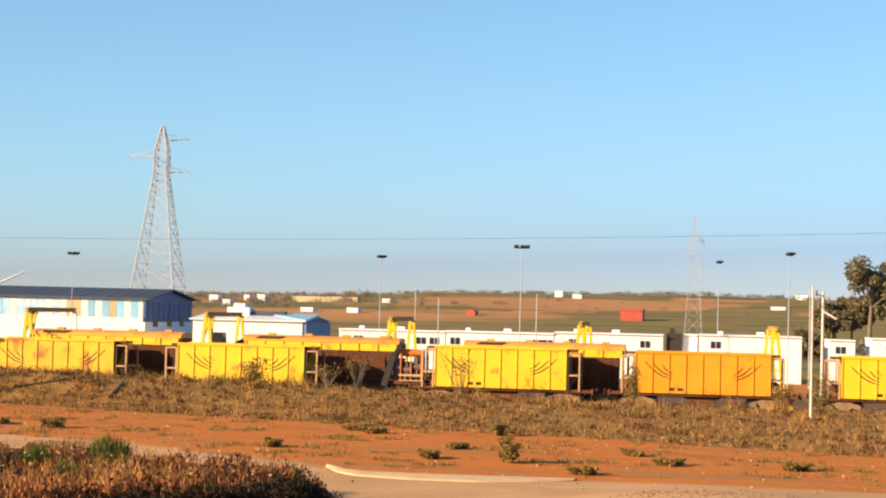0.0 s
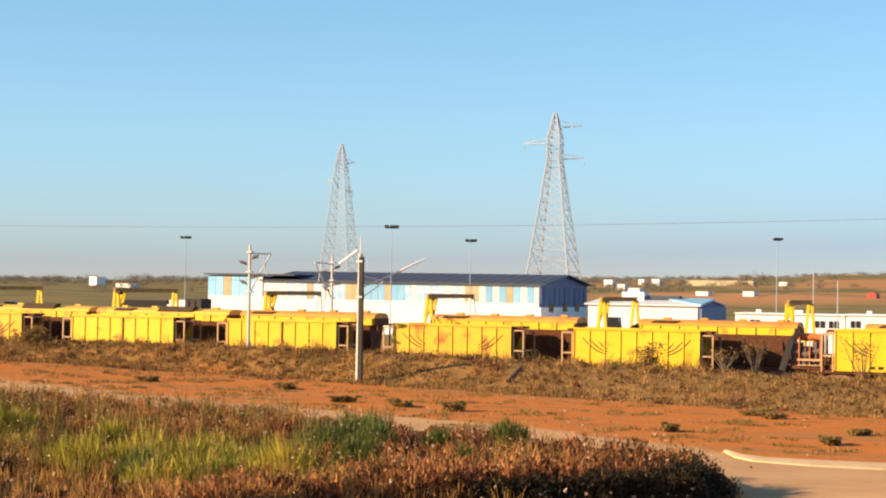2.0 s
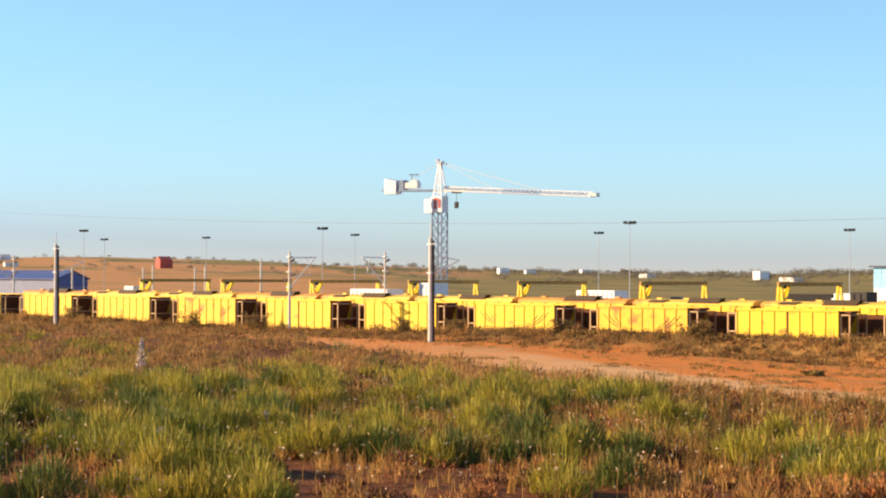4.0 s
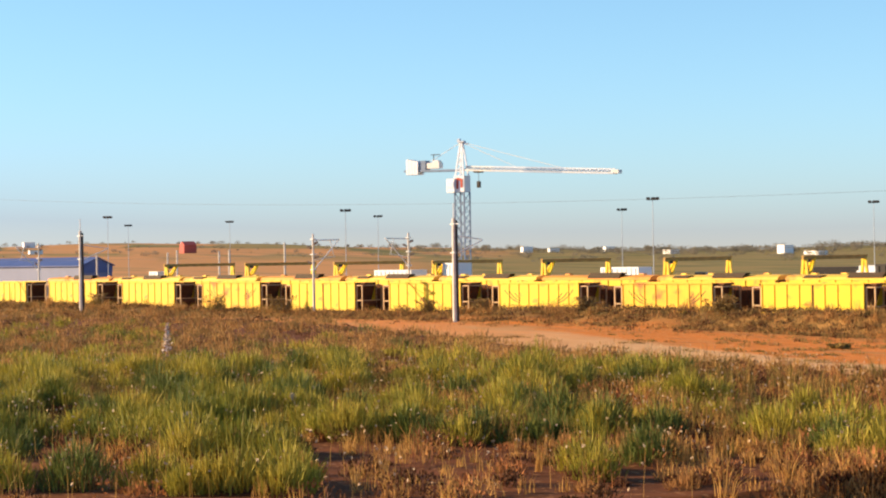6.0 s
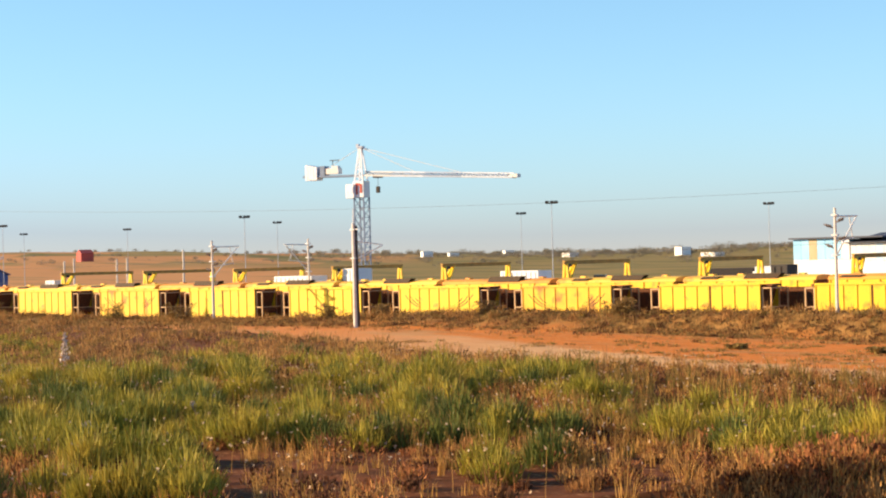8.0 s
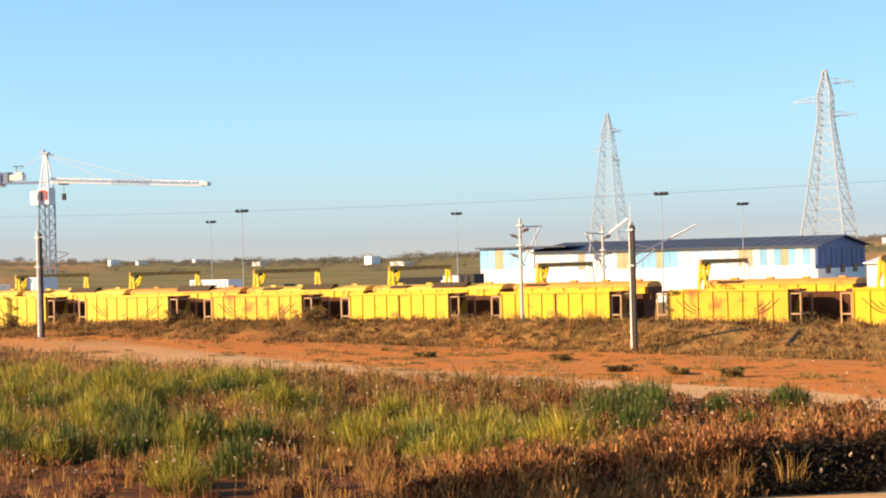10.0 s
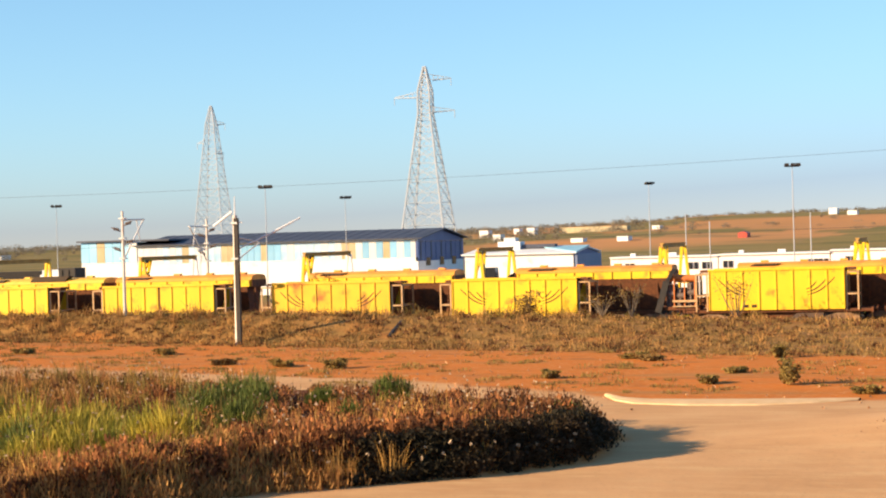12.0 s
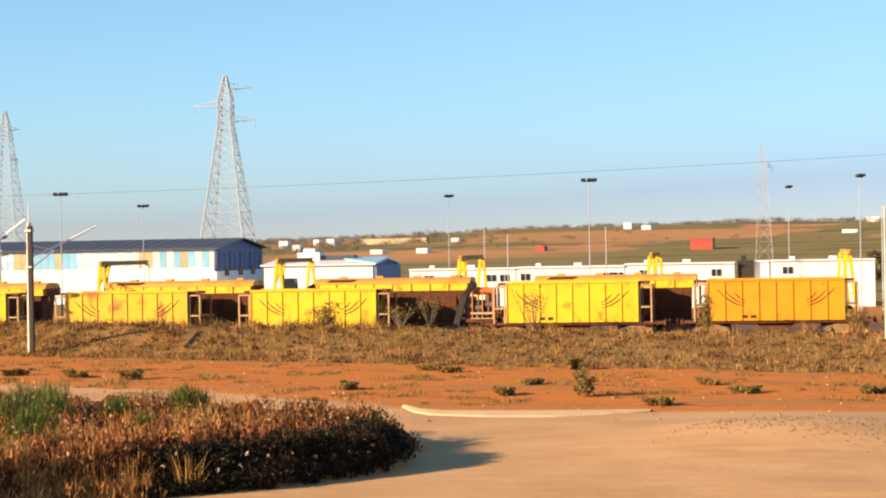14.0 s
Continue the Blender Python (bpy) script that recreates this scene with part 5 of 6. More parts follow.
# ---- trees and shrubs ----
def build_tree(x, y, h, spread, label, seed, lean=0.0):
    rng = np.random.default_rng(seed)
    t = thing("tree", label, "tree", "trees beside the cabins", pose(x, y, level(x, y) - 0.1))
    bm = bmesh.new()
    top = Vector((lean, 0, h * 0.72))
    mid = Vector((lean * 0.3, 0.1, h * 0.4))
    tube(bm, (0, 0, 0), mid, h * 0.022, h * 0.016, 8)
    tube(bm, mid, top, h * 0.016, h * 0.008, 8)
    ends = [top]
    for k in range(7):
        a = rng.uniform(0, 2 * math.pi)
        s = mid.lerp(top, rng.uniform(0.35, 1.0))
        e = s + Vector((math.cos(a) * spread * rng.uniform(0.45, 0.95), math.sin(a) * spread * 0.6, h * rng.uniform(0.08, 0.24)))
        tube(bm, s, e, h * 0.008, h * 0.003, 6)
        ends.append(e)
    part("trunk", bm, BARK, t)
    cs, rs = [], []
    for e in ends:
        for _ in range(3):
            cs.append(Vector(e) + Vector(rng.normal(size=3)) * spread * 0.22)
            k = spread * rng.uniform(0.2, 0.42)
            rs.append((k, k, k * 0.75))
    v, f = leaf_cloud(rng, [tuple(c) for c in cs], rs, 150, 0.24)
    crown = raw("crown", v, f, TREE_LEAF, "ragged grey-green crown", "", "")
    crown.parent = t
    return t


build_tree(19.9, 200, 14.6, 3.5, "tall eucalyptus tree with ragged open crown", 11, 0.3)
build_tree(16.2, 204, 8.6, 2.4, "bushy grey-green tree beside white cabins", 2)
build_tree(18.6, 206, 9.8, 2.6, "bushy grey-green tree beside white cabins", 3)
build_tree(23.5, 202, 12.0, 3.0, "bushy grey-green tree beside white cabins", 4)
build_tree(27.5, 203, 9.0, 3.0, "bushy grey-green tree beside white cabins", 6)
build_tree(14.6, 214, 5.0, 2.4, "bushy grey-green tree beside white cabins", 7)


def build_shrub(x, y, h, r, mat, label, seed, bare=False):
    rng = np.random.default_rng(seed)
    s = thing("shrub", label, "shrub", "shrubs along the railway", pose(x, y, level(x, y) - 0.03))
    bm = bmesh.new()
    tips = []
    for k in range(16 if bare else 9):
        a, b = rng.uniform(0, 2 * math.pi), rng.uniform(0.2, 1.0)
        m = Vector((math.cos(a) * r * b * 0.5, math.sin(a) * r * b * 0.5, h * rng.uniform(0.35, 0.6)))
        e = Vector((math.cos(a) * r * b, math.sin(a) * r * b, h * rng.uniform(0.7, 1.0)))
        tube(bm, (0, 0, 0), m, 0.03, 0.02, 5)
        tube(bm, m, e, 0.02, 0.008, 5)
        tips += [m.lerp(e, 0.4), e]
    part("branch_work", bm, BARK, s)
    if not bare:
        tips += [Vector((t.x * 0.8, t.y * 0.8, t.z * 0.45)) for t in tips]
    rad = [(r * 0.32, r * 0.32, h * 0.19)] * len(tips)
    v, f = leaf_cloud(rng, [tuple(t) for t in tips], rad, 8 if bare else 34, 0.075)
    leaves = raw("foliage", v, f, mat, "", "", "")
    leaves.parent = s
    return s


SHRUBS = [(-3.2, 115.2, 2.6, 0.9, 0), (-27.6, 112.4, 1.7, 1.1, 1), (-22.8, 112.8, 1.5, 1.4, 3), (-20.9, 112.9, 2.4, 1.2, 3), (8.5, 114.5, 2.5, 1.2, 0), (6.3, 114.6, 1.6, 1.0, 2),
          (-14.4, 115.0, 2.9, 1.6, 3), (-73.8, 112.6, 1.3, 1.0, 1), (-74.9, 112.3, 0.9, 0.9, 2), (-104.6, 112.4, 1.2, 1.2, 1), (-98.0, 112.0, 1.0, 1.0, 2), (-131, 111.5, 1.6, 1.6, 0),
          (-122.5, 112, 1.7, 1.4, 2), (-151, 112, 1.4, 1.3, 1), (-87.0, 112.3, 1.0, 1.0, 2), (-7.3, 73.8, 1.0, 0.7, 0), (-9.2, 89.9, 0.6, 0.5, 0), (-10.5, 74.6, 0.35, 0.7, 0), (-0.5, 75.7, 0.3, 0.9, 0),
          (-3.8, 69.7, 0.32, 0.6, 0), (-10.1, 80.2, 0.3, 0.7, 0), (-18.3, 77.9, 0.35, 0.6, 0), (-16.8, 90.5, 0.3, 0.8, 0), (-15.3, 88.3, 0.3, 0.8, 2), (-30.9, 84.5, 0.5, 0.7, 0),
          (-34.3, 86.3, 0.4, 0.9, 0), (-38.3, 87.7, 0.35, 0.8, 2), (-46.0, 97.0, 0.4, 0.9, 0), (4.6, 75.0, 0.35, 0.7, 0), (-2.2, 80.0, 0.25, 0.8, 2), (-56.0, 98.0, 0.35, 0.9, 0)]
KINDS = ((BUSH_LEAF, "grey-green leafy shrub growing beside the track", False), (SCRUB_LEAF, "olive-brown shrub growing beside the track", False),
         (SCRUB_LEAF, "dry brown thorny shrub growing beside the track", False), (SCRUB_LEAF, "bare twiggy shrub in front of a wagon", True))
for i, (x, y, h, r, k) in enumerate(SHRUBS):
    build_shrub(x, y, h, r, *KINDS[k][:2], 20 + i, KINDS[k][2])


# ---- weeds and grasses ----
def blades(rng, px, py, heights, width, away, lean, curl=0.35):
    """Upright tapering blades, two quads each, standing on the ground at px, py."""
    n = len(px)
    z = height(px, py) - 0.03
    a = rng.uniform(0, 2 * np.pi, n) if away is None else away + 0.5 * rng.normal(size=n)
    l = np.abs(rng.normal(0, lean, n)) * heights
    dx, dy = np.cos(a) * l, np.sin(a) * l
    b = rng.uniform(0, np.pi, n)
    wx, wy = np.cos(b) * width / 2, np.sin(b) * width / 2
    p0 = np.stack([px, py, z], -1)
    p1 = np.stack([px + dx * curl, py + dy * curl, z + heights * 0.6], -1)
    p2 = np.stack([px + dx, py + dy, z + heights], -1)
    w = np.stack([wx, wy, 0 * wx], -1)
    v = np.stack([p0 - w, p0 + w, p1 + w * 0.8, p1 - w * 0.8, p2 + w * 0.2, p2 - w * 0.2], 1).reshape(-1, 3)
    i = np.arange(n) * 6
    f = np.concatenate([np.stack([i, i + 1, i + 2, i + 3], -1), np.stack([i + 3, i + 2, i + 4, i + 5], -1)])
    return v, f


def join(chunks):
    vs, fs, o = [], [], 0
    for v, f in chunks:
        vs.append(v)
        fs.append(f + o)
        o += len(v)
    return np.concatenate(vs), np.concatenate(fs)


def scatter(rng, n, a0, a1, r0, r1):
    a = np.radians(rng.uniform(a0, a1, n))
    r = np.sqrt(rng.uniform(r0 * r0, r1 * r1, n))
    return -r * np.sin(a), r * np.cos(a), r


def clumps(rng, x, y, per, rad, hmean, hvar, width, lean, fan=False):
    """Blades round clump centres."""
    n = len(x)
    h = np.repeat(hmean * (1 + hvar * rng.normal(size=n)).clip(0.45, 1.7), per)
    rr = np.repeat(rad * (0.6 + 0.8 * rng.random(n)), per)
    t = rng.uniform(0, 2 * np.pi, n * per)
    q = np.sqrt(rng.random(n * per)) * rr
    bx, by = np.repeat(x, per) + np.cos(t) * q, np.repeat(y, per) + np.sin(t) * q
    away = t if fan else None
    h = h * (1.0 - 0.45 * (q / rr) ** 2) * (0.65 + 0.5 * rng.random(n * per))
    return blades(rng, bx, by, h, width * (0.7 + 0.6 * rng.random(n * per)), away, lean)


def domes(rng, x, y, per, rad, hmean, hvar, length, width):
    """Low bushes: short upright strokes filling domes round the given centres."""
    n = len(x)
    big = (1 + hvar * rng.normal(size=n)).clip(0.45, 1.8)
    h, rr = np.repeat(hmean * big, per), np.repeat(rad * big ** 0.8 * (0.75 + 0.5 * rng.random(n)), per)
    squash = np.repeat(0.7 + 0.6 * rng.random(n), per)
    m = n * per
    t = rng.uniform(0, 2 * np.pi, m)
    q = np.sqrt(rng.random(m))
    u = rng.random(m) ** 0.45
    top = h * np.sqrt(1 - 0.85 * q * q) * (0.82 + 0.3 * rng.random(m))
    px, py = np.repeat(x, per) + np.cos(t) * q * rr * squash, np.repeat(y, per) + np.sin(t) * q * rr / squash
    ll = np.minimum(length * (0.6 + 0.8 * rng.random(m)), top)
    z0 = height(px, py) + u * (top - ll).clip(0) - 0.02
    lean = 0.5 * q + 0.25 * rng.normal(size=m)
    a = t + 0.6 * rng.normal(size=m)
    d = np.stack([np.cos(a) * lean * ll, np.sin(a) * lean * ll, ll], -1)
    b = rng.uniform(0, np.pi, m)
    w = np.stack([np.cos(b), np.sin(b), 0 * b], -1) * (width * (0.7 + 0.6 * rng.random(m)) / 2)[:, None]
    p0 = np.stack([px, py, z0], -1)
    v = np.stack([p0 - w, p0 + w, p0 + d + w * 0.3, p0 + d - w * 0.3], 1).reshape(-1, 3)
    return v, np.arange(m * 4).reshape(-1, 4)


def greenness(x, y):
    """Over 0 where green weeds stand thick."""
    az = np.degrees(np.arctan2(-x, y))
    edge = np.minimum(far_edge(x) - y, 14) / 14
    return 0.75 * ripple(x, y, 3.6, 21.0) + 0.5 * ripple(x, y, 9.0, 17.0) + np.interp(az, [8, 17, 24, 32, 45, 60], [-1.3, -0.7, -0.42, -0.24, 0.28, 0.42]) - 0.9 * (1 - edge) - np.interp(np.hypot(x, y), [85, 120], [0, 0.7]) + np.interp(y, [26, 33, 40], [-0.7, -0.5, 0.05]) + 0.35 * step(43, 48, az) * step(46, 38, y)


def weeds():
    rng = np.random.default_rng(8)
    x, y, r = scatter(rng, 60000, 8, 60, 27, 178)
    keep = (weedy(x, y) > 0.25) & (rng.random(len(x)) < np.interp(r, [27, 55, 80, 178], [1.0, 0.8, 0.5, 0.26]))
    x, y = x[keep], y[keep]
    g = greenness(x, y) + 0.2 * rng.normal(size=len(x))
    gr = np.hypot(x, y)
    az = np.degrees(np.arctan2(-x, y))
    g = g - 1.0 * (weedy(x, y) < 2.2) * (y < 58)
    # feathery green clumps: tall plumes where the ground is good, low ones round them
    lump = ripple(x, y, 2.4, 61.0) + 0.3 * rng.normal(size=len(x))
    ok = (g > 0.0) & (lump > 0.02) & (rng.random(len(x)) < np.interp(gr, [27, 60, 120], [0.24, 0.32, 0.5]) * np.where(lump > 0.2, 1.0, 0.5))
    near = gr < 88
    tall = lump > 0.2
    deep = ripple(x, y, 3.1, 133.0) + 0.45 * rng.normal(size=len(x)) > 0.4
    for name, pick, mat, lab in (("green_weeds", ~deep, GREEN_LEAF, "thick soft yellow-green weeds in the foreground"), ("deep_green_weeds", deep, DEEP_LEAF, "feathery deep green weeds among paler ones")):
        a, b, c = ok & near & tall & pick, ok & near & ~tall & pick, ok & ~near & pick
        big = 0.95 + 0.55 * np.clip(lump[a], 0, 1.2)
        raw(name, *join([domes(rng, x[a], y[a], 400, 0.75, big, 0.16, 0.42, 0.034), clumps(rng, x[a], y[a], 22, 0.5, 1.2 * big, 0.2, 0.022, 0.22, True),
                         domes(rng, x[b], y[b], 150, 0.45, 0.58, 0.35, 0.3, 0.03), domes(rng, x[c], y[c], 110, 0.75, 0.72, 0.3, 0.32, 0.045)]), mat, lab, "weeds")
    mixed = ok & (gr < 88) & (rng.random(len(x)) < 0.6)
    raw("stalky_weeds", *join([clumps(rng, x[mixed], y[mixed], 26, 0.7, 1.05, 0.3, 0.024, 0.25), domes(rng, x[mixed], y[mixed], 40, 0.8, 0.95, 0.3, 0.2, 0.03)]), OLIVE_LEAF, "olive-tan stalks mixed into the green weeds", "weeds")
    gap = (g > -0.1) & (lump < 0.1) & (gr < 88) & (rng.random(len(x)) < 0.2)
    raw("gap_weeds", *domes(rng, x[gap], y[gap], 70, 0.5, 0.5, 0.4, 0.12, 0.045), MAROON_LEAF, "dark maroon low weeds in gaps between green ones", "weeds")
    # dry weeds between and behind the green ones
    bare = np.maximum(np.interp(y, [26, 36, 44], [0.75, 0.6, 0.16]), np.interp(az, [18, 25], [0.32, 0.1]))
    some = ((g < 0.1) | (rng.random(len(g)) < 0.3)) & (ripple(x, y, 1.1, 71.0) + 0.35 * rng.normal(size=len(x)) > bare)
    bx, by, near = x[some], y[some], gr[some] < 85
    bz = az[some]
    low = (rng.random(len(bx)) < np.interp(bz, [10, 22, 30], [0.06, 0.14, 0.3])) & ((by > 47) | (rng.random(len(bx)) < 0.12))
    v1 = clumps(rng, bx[low & near], by[low & near], 18, 0.36, 0.7, 0.35, 0.02, 0.35)
    shrubby = np.nonzero(~low & near)[0]
    kind = rng.random(len(shrubby))
    red = shrubby[(kind >= 0.45) & ((kind < 0.72) | (bz[shrubby] < 26))]
    tan = shrubby[(kind >= 0.72) & (bz[shrubby] >= 26)]
    dim = shrubby[kind < 0.45]
    raw("dark_weeds", *domes(rng, bx[dim], by[dim], 120, 0.5, 0.48, 0.4, 0.1, 0.055), MAROON_LEAF, "dark maroon leafy weeds among dry ones", "weeds")
    v2 = domes(rng, bx[red], by[red], 80, 0.42, 0.48, 0.4, 0.09, 0.055)
    n = int((low & near).sum())
    t = rng.normal(0, 0.24, (n * 9, 2))
    sx, sy = np.repeat(bx[low & near], 9) + t[:, 0], np.repeat(by[low & near], 9) + t[:, 1]
    cz = height(sx, sy) + 0.2 + 0.5 * rng.random(n * 9)
    v4 = leaf_cloud(rng, np.stack([sx, sy, cz], -1), np.full((n * 9, 3), 0.05), 2, 0.05)
    raw("dry_weeds", *join([v1, v2, v4]), DRY_LEAF, "dry reddish-brown weeds in the foreground", "weeds")
    far = np.nonzero(~near)[0]
    kind = rng.random(len(far))
    a, b, c = far[kind < 0.4], far[(kind >= 0.4) & (kind < 0.86)], far[kind >= 0.86]
    raw("olive_weeds", *domes(rng, bx[a], by[a], 40, 0.8, 0.62, 0.4, 0.2, 0.06), SCRUB_LEAF, "olive-brown low weeds behind the green ones", "weeds")
    raw("tan_weeds", *join([domes(rng, bx[tan], by[tan], 80, 0.45, 0.5, 0.4, 0.16, 0.04), clumps(rng, bx[tan], by[tan], 12, 0.3, 0.8, 0.3, 0.02, 0.2),
                            domes(rng, bx[b], by[b], 40, 0.7, 0.6, 0.4, 0.2, 0.05), clumps(rng, bx[b], by[b], 10, 0.5, 0.85, 0.3, 0.03, 0.2)]), TAN_LEAF, "tan dry weeds with thin upright stems", "weeds")
    raw("dark_far_weeds", *domes(rng, bx[c], by[c], 46, 0.55, 0.5, 0.4, 0.14, 0.06), MAROON_LEAF, "dark maroon low weeds near the railway", "weeds")
    x, y, r = scatter(rng, 6500, 9, 60, 27, 95)
    keep = (weedy(x, y) > 0.1) & ((y > 39) | (rng.random(len(x)) < 0.35)) & (ripple(x, y, 5.0, 31.0) + 0.35 * rng.normal(size=len(x)) > 0.1)
    keep &= (np.degrees(np.arctan2(-x, y)) > 25) | (rng.random(len(x)) < 0.15)
    raw("golden_grass", *clumps(rng, x[keep], y[keep], 18, 0.22, 0.66, 0.25, 0.02, 0.3), GOLD_LEAF, "golden dry grass tufts among the weeds", "grass")
    x, y, r = scatter(rng, 2600, 22, 58, 34, 80)
    keep = (weedy(x, y) > 0.3) & (ripple(x, y, 2.2, 91.0) + 0.4 * rng.normal(size=len(x)) > 0.2) & (y > 40)
    raw("olive_grass", *clumps(rng, x[keep], y[keep], 24, 0.3, 0.95, 0.25, 0.022, 0.3), OLIVE_LEAF, "tall olive-gold grass stalks among the weeds", "grass")
    # pale seed heads on thin stalks
    x, y, r = scatter(rng, 2300, 9, 60, 28, 95)
    keep = weedy(x, y) > 0.0
    x, y = x[keep], y[keep]
    h = 0.55 + 0.45 * rng.random(len(x))
    stalk = blades(rng, x, y, h, 0.016, None, 0.1)
    head = leaf_cloud(rng, np.stack([x, y, height(x, y) + h], -1), np.full((len(x), 3), 0.04), 6, 0.036)
    raw("seed_stalks", *stalk, GOLD_LEAF, "thin dry stalks among the weeds", "stalks")
    raw("seed_heads", *head, FLOWER, "pale fluffy seed heads on thin stalks", "seed heads")


weeds()


def edge_bush():
    """Leafy bushes, blackened for the bank's shade, along the track-side edge of the weedy bank."""
    rng = np.random.default_rng(12)
    t = rng.random(460)
    x = -15.6 + 5.3 * t
    y = near_edge(x) - 0.28 + 3.0 * rng.random(460) ** 1.3 * (0.45 + t)
    h = (0.35 + 0.45 * t) * (0.7 + 0.5 * rng.random(460))
    c = np.stack([x, y, height(x, y) + h * 0.45], -1)
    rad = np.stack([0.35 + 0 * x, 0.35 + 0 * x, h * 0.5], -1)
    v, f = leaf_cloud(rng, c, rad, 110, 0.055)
    raw("edge_bushes", v, f, SHADE_LEAF, "leafy low bushes blackened for shade along the bank edge", "bushes")
    # reddish low growth over the rest of the bank edge
    x = -21.5 + 9.7 * rng.random(620)
    y = near_edge(x) + np.interp(x, [-17, -15], [0.1, 1.6]) + 6.0 * rng.random(620) ** 1.2
    kind = rng.random(620) * np.interp(x, [-20, -15], [1.1, 0.62])
    a, b, c = kind < 0.28, (kind >= 0.28) & (kind < 0.7), kind >= 0.7
    raw("edge_dark_weeds", *domes(rng, x[a], y[a], 130, 0.46, 0.44, 0.6, 0.13, 0.085), MAROON_LEAF, "dark maroon low weeds along the bank edge", "weeds")
    raw("edge_red_weeds", *domes(rng, x[b], y[b], 64, 0.46, 0.5, 0.6, 0.14, 0.09), DRY_LEAF, "reddish-brown dry weeds along the bank edge", "weeds")
    raw("edge_tan_weeds", *join([domes(rng, x[c], y[c], 60, 0.36, 0.5, 0.4, 0.1, 0.05), clumps(rng, x[c], y[c], 10, 0.3, 0.75, 0.3, 0.022, 0.25)]), TAN_LEAF, "tan dry weeds along the bank edge", "weeds")
    x = -22.0 + 6.8 * rng.random(90)
    y = near_edge(x) - 0.55 + 0.9 * rng.random(90)
    raw("verge_weeds", *join([domes(rng, x, y, 50, 0.34, 0.42, 0.5, 0.13, 0.06), clumps(rng, x, y, 12, 0.3, 0.7, 0.3, 0.024, 0.3)]), TAN_LEAF, "tan dry weeds along the verge of the track", "weeds")
    x = np.array([-16.9, -16.0, -15.1, -13.9, -13.4, -13.3, -12.8, -12.4, -11.8, -11.65, -11.4, -11.1, -10.7, -10.6])
    y = near_edge(x) - 0.15 + 0.25 * rng.random(14)
    h = 0.4 + 0.4 * rng.random(14)
    raw("edge_stalks", *blades(rng, x, y, h, 0.03, None, 0.06), GOLD_LEAF, "thin pale stalks at the bank edge", "stalks")
    raw("edge_seed_heads", *leaf_cloud(rng, np.stack([x, y, height(x, y) + h], -1), np.full((14, 3), 0.05), 10, 0.045), FLOWER, "pale seed heads at the bank edge", "seed heads")
    x = -20 + 9 * rng.random(16)
    y = near_edge(x) + 0.1 + 0.5 * rng.random(16)
    raw("edge_grass", *clumps(rng, x, y, 30, 0.2, 0.7, 0.2, 0.025, 0.35), GOLD_LEAF, "golden grass tufts at the bank edge", "grass")


edge_bush()


def green_bush(x, y, h, r, seed):
    """A soft feathery bush of short upright strokes over a few woody stems."""
    rng = np.random.default_rng(seed)
    g = level(x, y)
    s = thing("green_bush", "soft feathery green bush among dry red weeds", "bush", "green bushes", pose(x, y, g))
    bm = bmesh.new()
    for k in range(6):
        a = 1.05 * k
        tube(bm, (0, 0, -0.05), (0.5 * r * math.cos(a), 0.5 * r * math.sin(a), 0.6 * h), 0.02, 0.008, 5)
    part("stems", bm, BARK, s)
    n = 7
    a, q = rng.uniform(0, 2 * np.pi, n), 0.55 * r * np.sqrt(rng.random(n))
    v, f = domes(rng, x + q * np.cos(a), y + q * np.sin(a), 190, 0.5 * r, h, 0.15, 0.3, 0.03)
    raw("foliage", v - np.array([x, y, g]), f, DEEP_LEAF, "", "", "").parent = s


for k, (x, y, h, r) in enumerate([(-19.5, 59.3, 1.0, 0.8), (-24.4, 57.3, 1.2, 1.0), (-22.9, 55.6, 1.1, 0.9), (-23.9, 53.4, 1.2, 1.0), (-21.4, 50.2, 1.0, 0.8), (-25.6, 60.6, 1.0, 0.9),
                                  (-18.6, 52.2, 0.6, 0.45), (-13.4, 52.4, 0.55, 0.5), (-21.6, 57.6, 0.7, 0.5), (-12.3, 54.2, 0.5, 0.5)]):
    green_bush(x, y, h, r, 200 + k)

# golden tufts and tall pale stalks standing out at the bank
rng = np.random.default_rng(31)
tx = np.array([-15.7, -15.45, -14.65, -14.45, -16.4, -19.6, -16.1, -15.9, -17.0, -19.4, -20.6])
ty = np.append(near_edge(tx[:6]) - 0.1, [51.0, 51.2, 53.0, 47.0, 45.6])
more = -23.0 + 10.5 * rng.random(34)
tx, ty = np.append(tx, more), np.append(ty, near_edge(more) + 0.3 + 7.0 * rng.random(34))
raw("golden_tufts", *clumps(rng, tx, ty, 26, 0.22, 0.95, 0.15, 0.022, 0.35, True), GOLD_LEAF, "golden dry grass tufts at the bank edge", "grass")


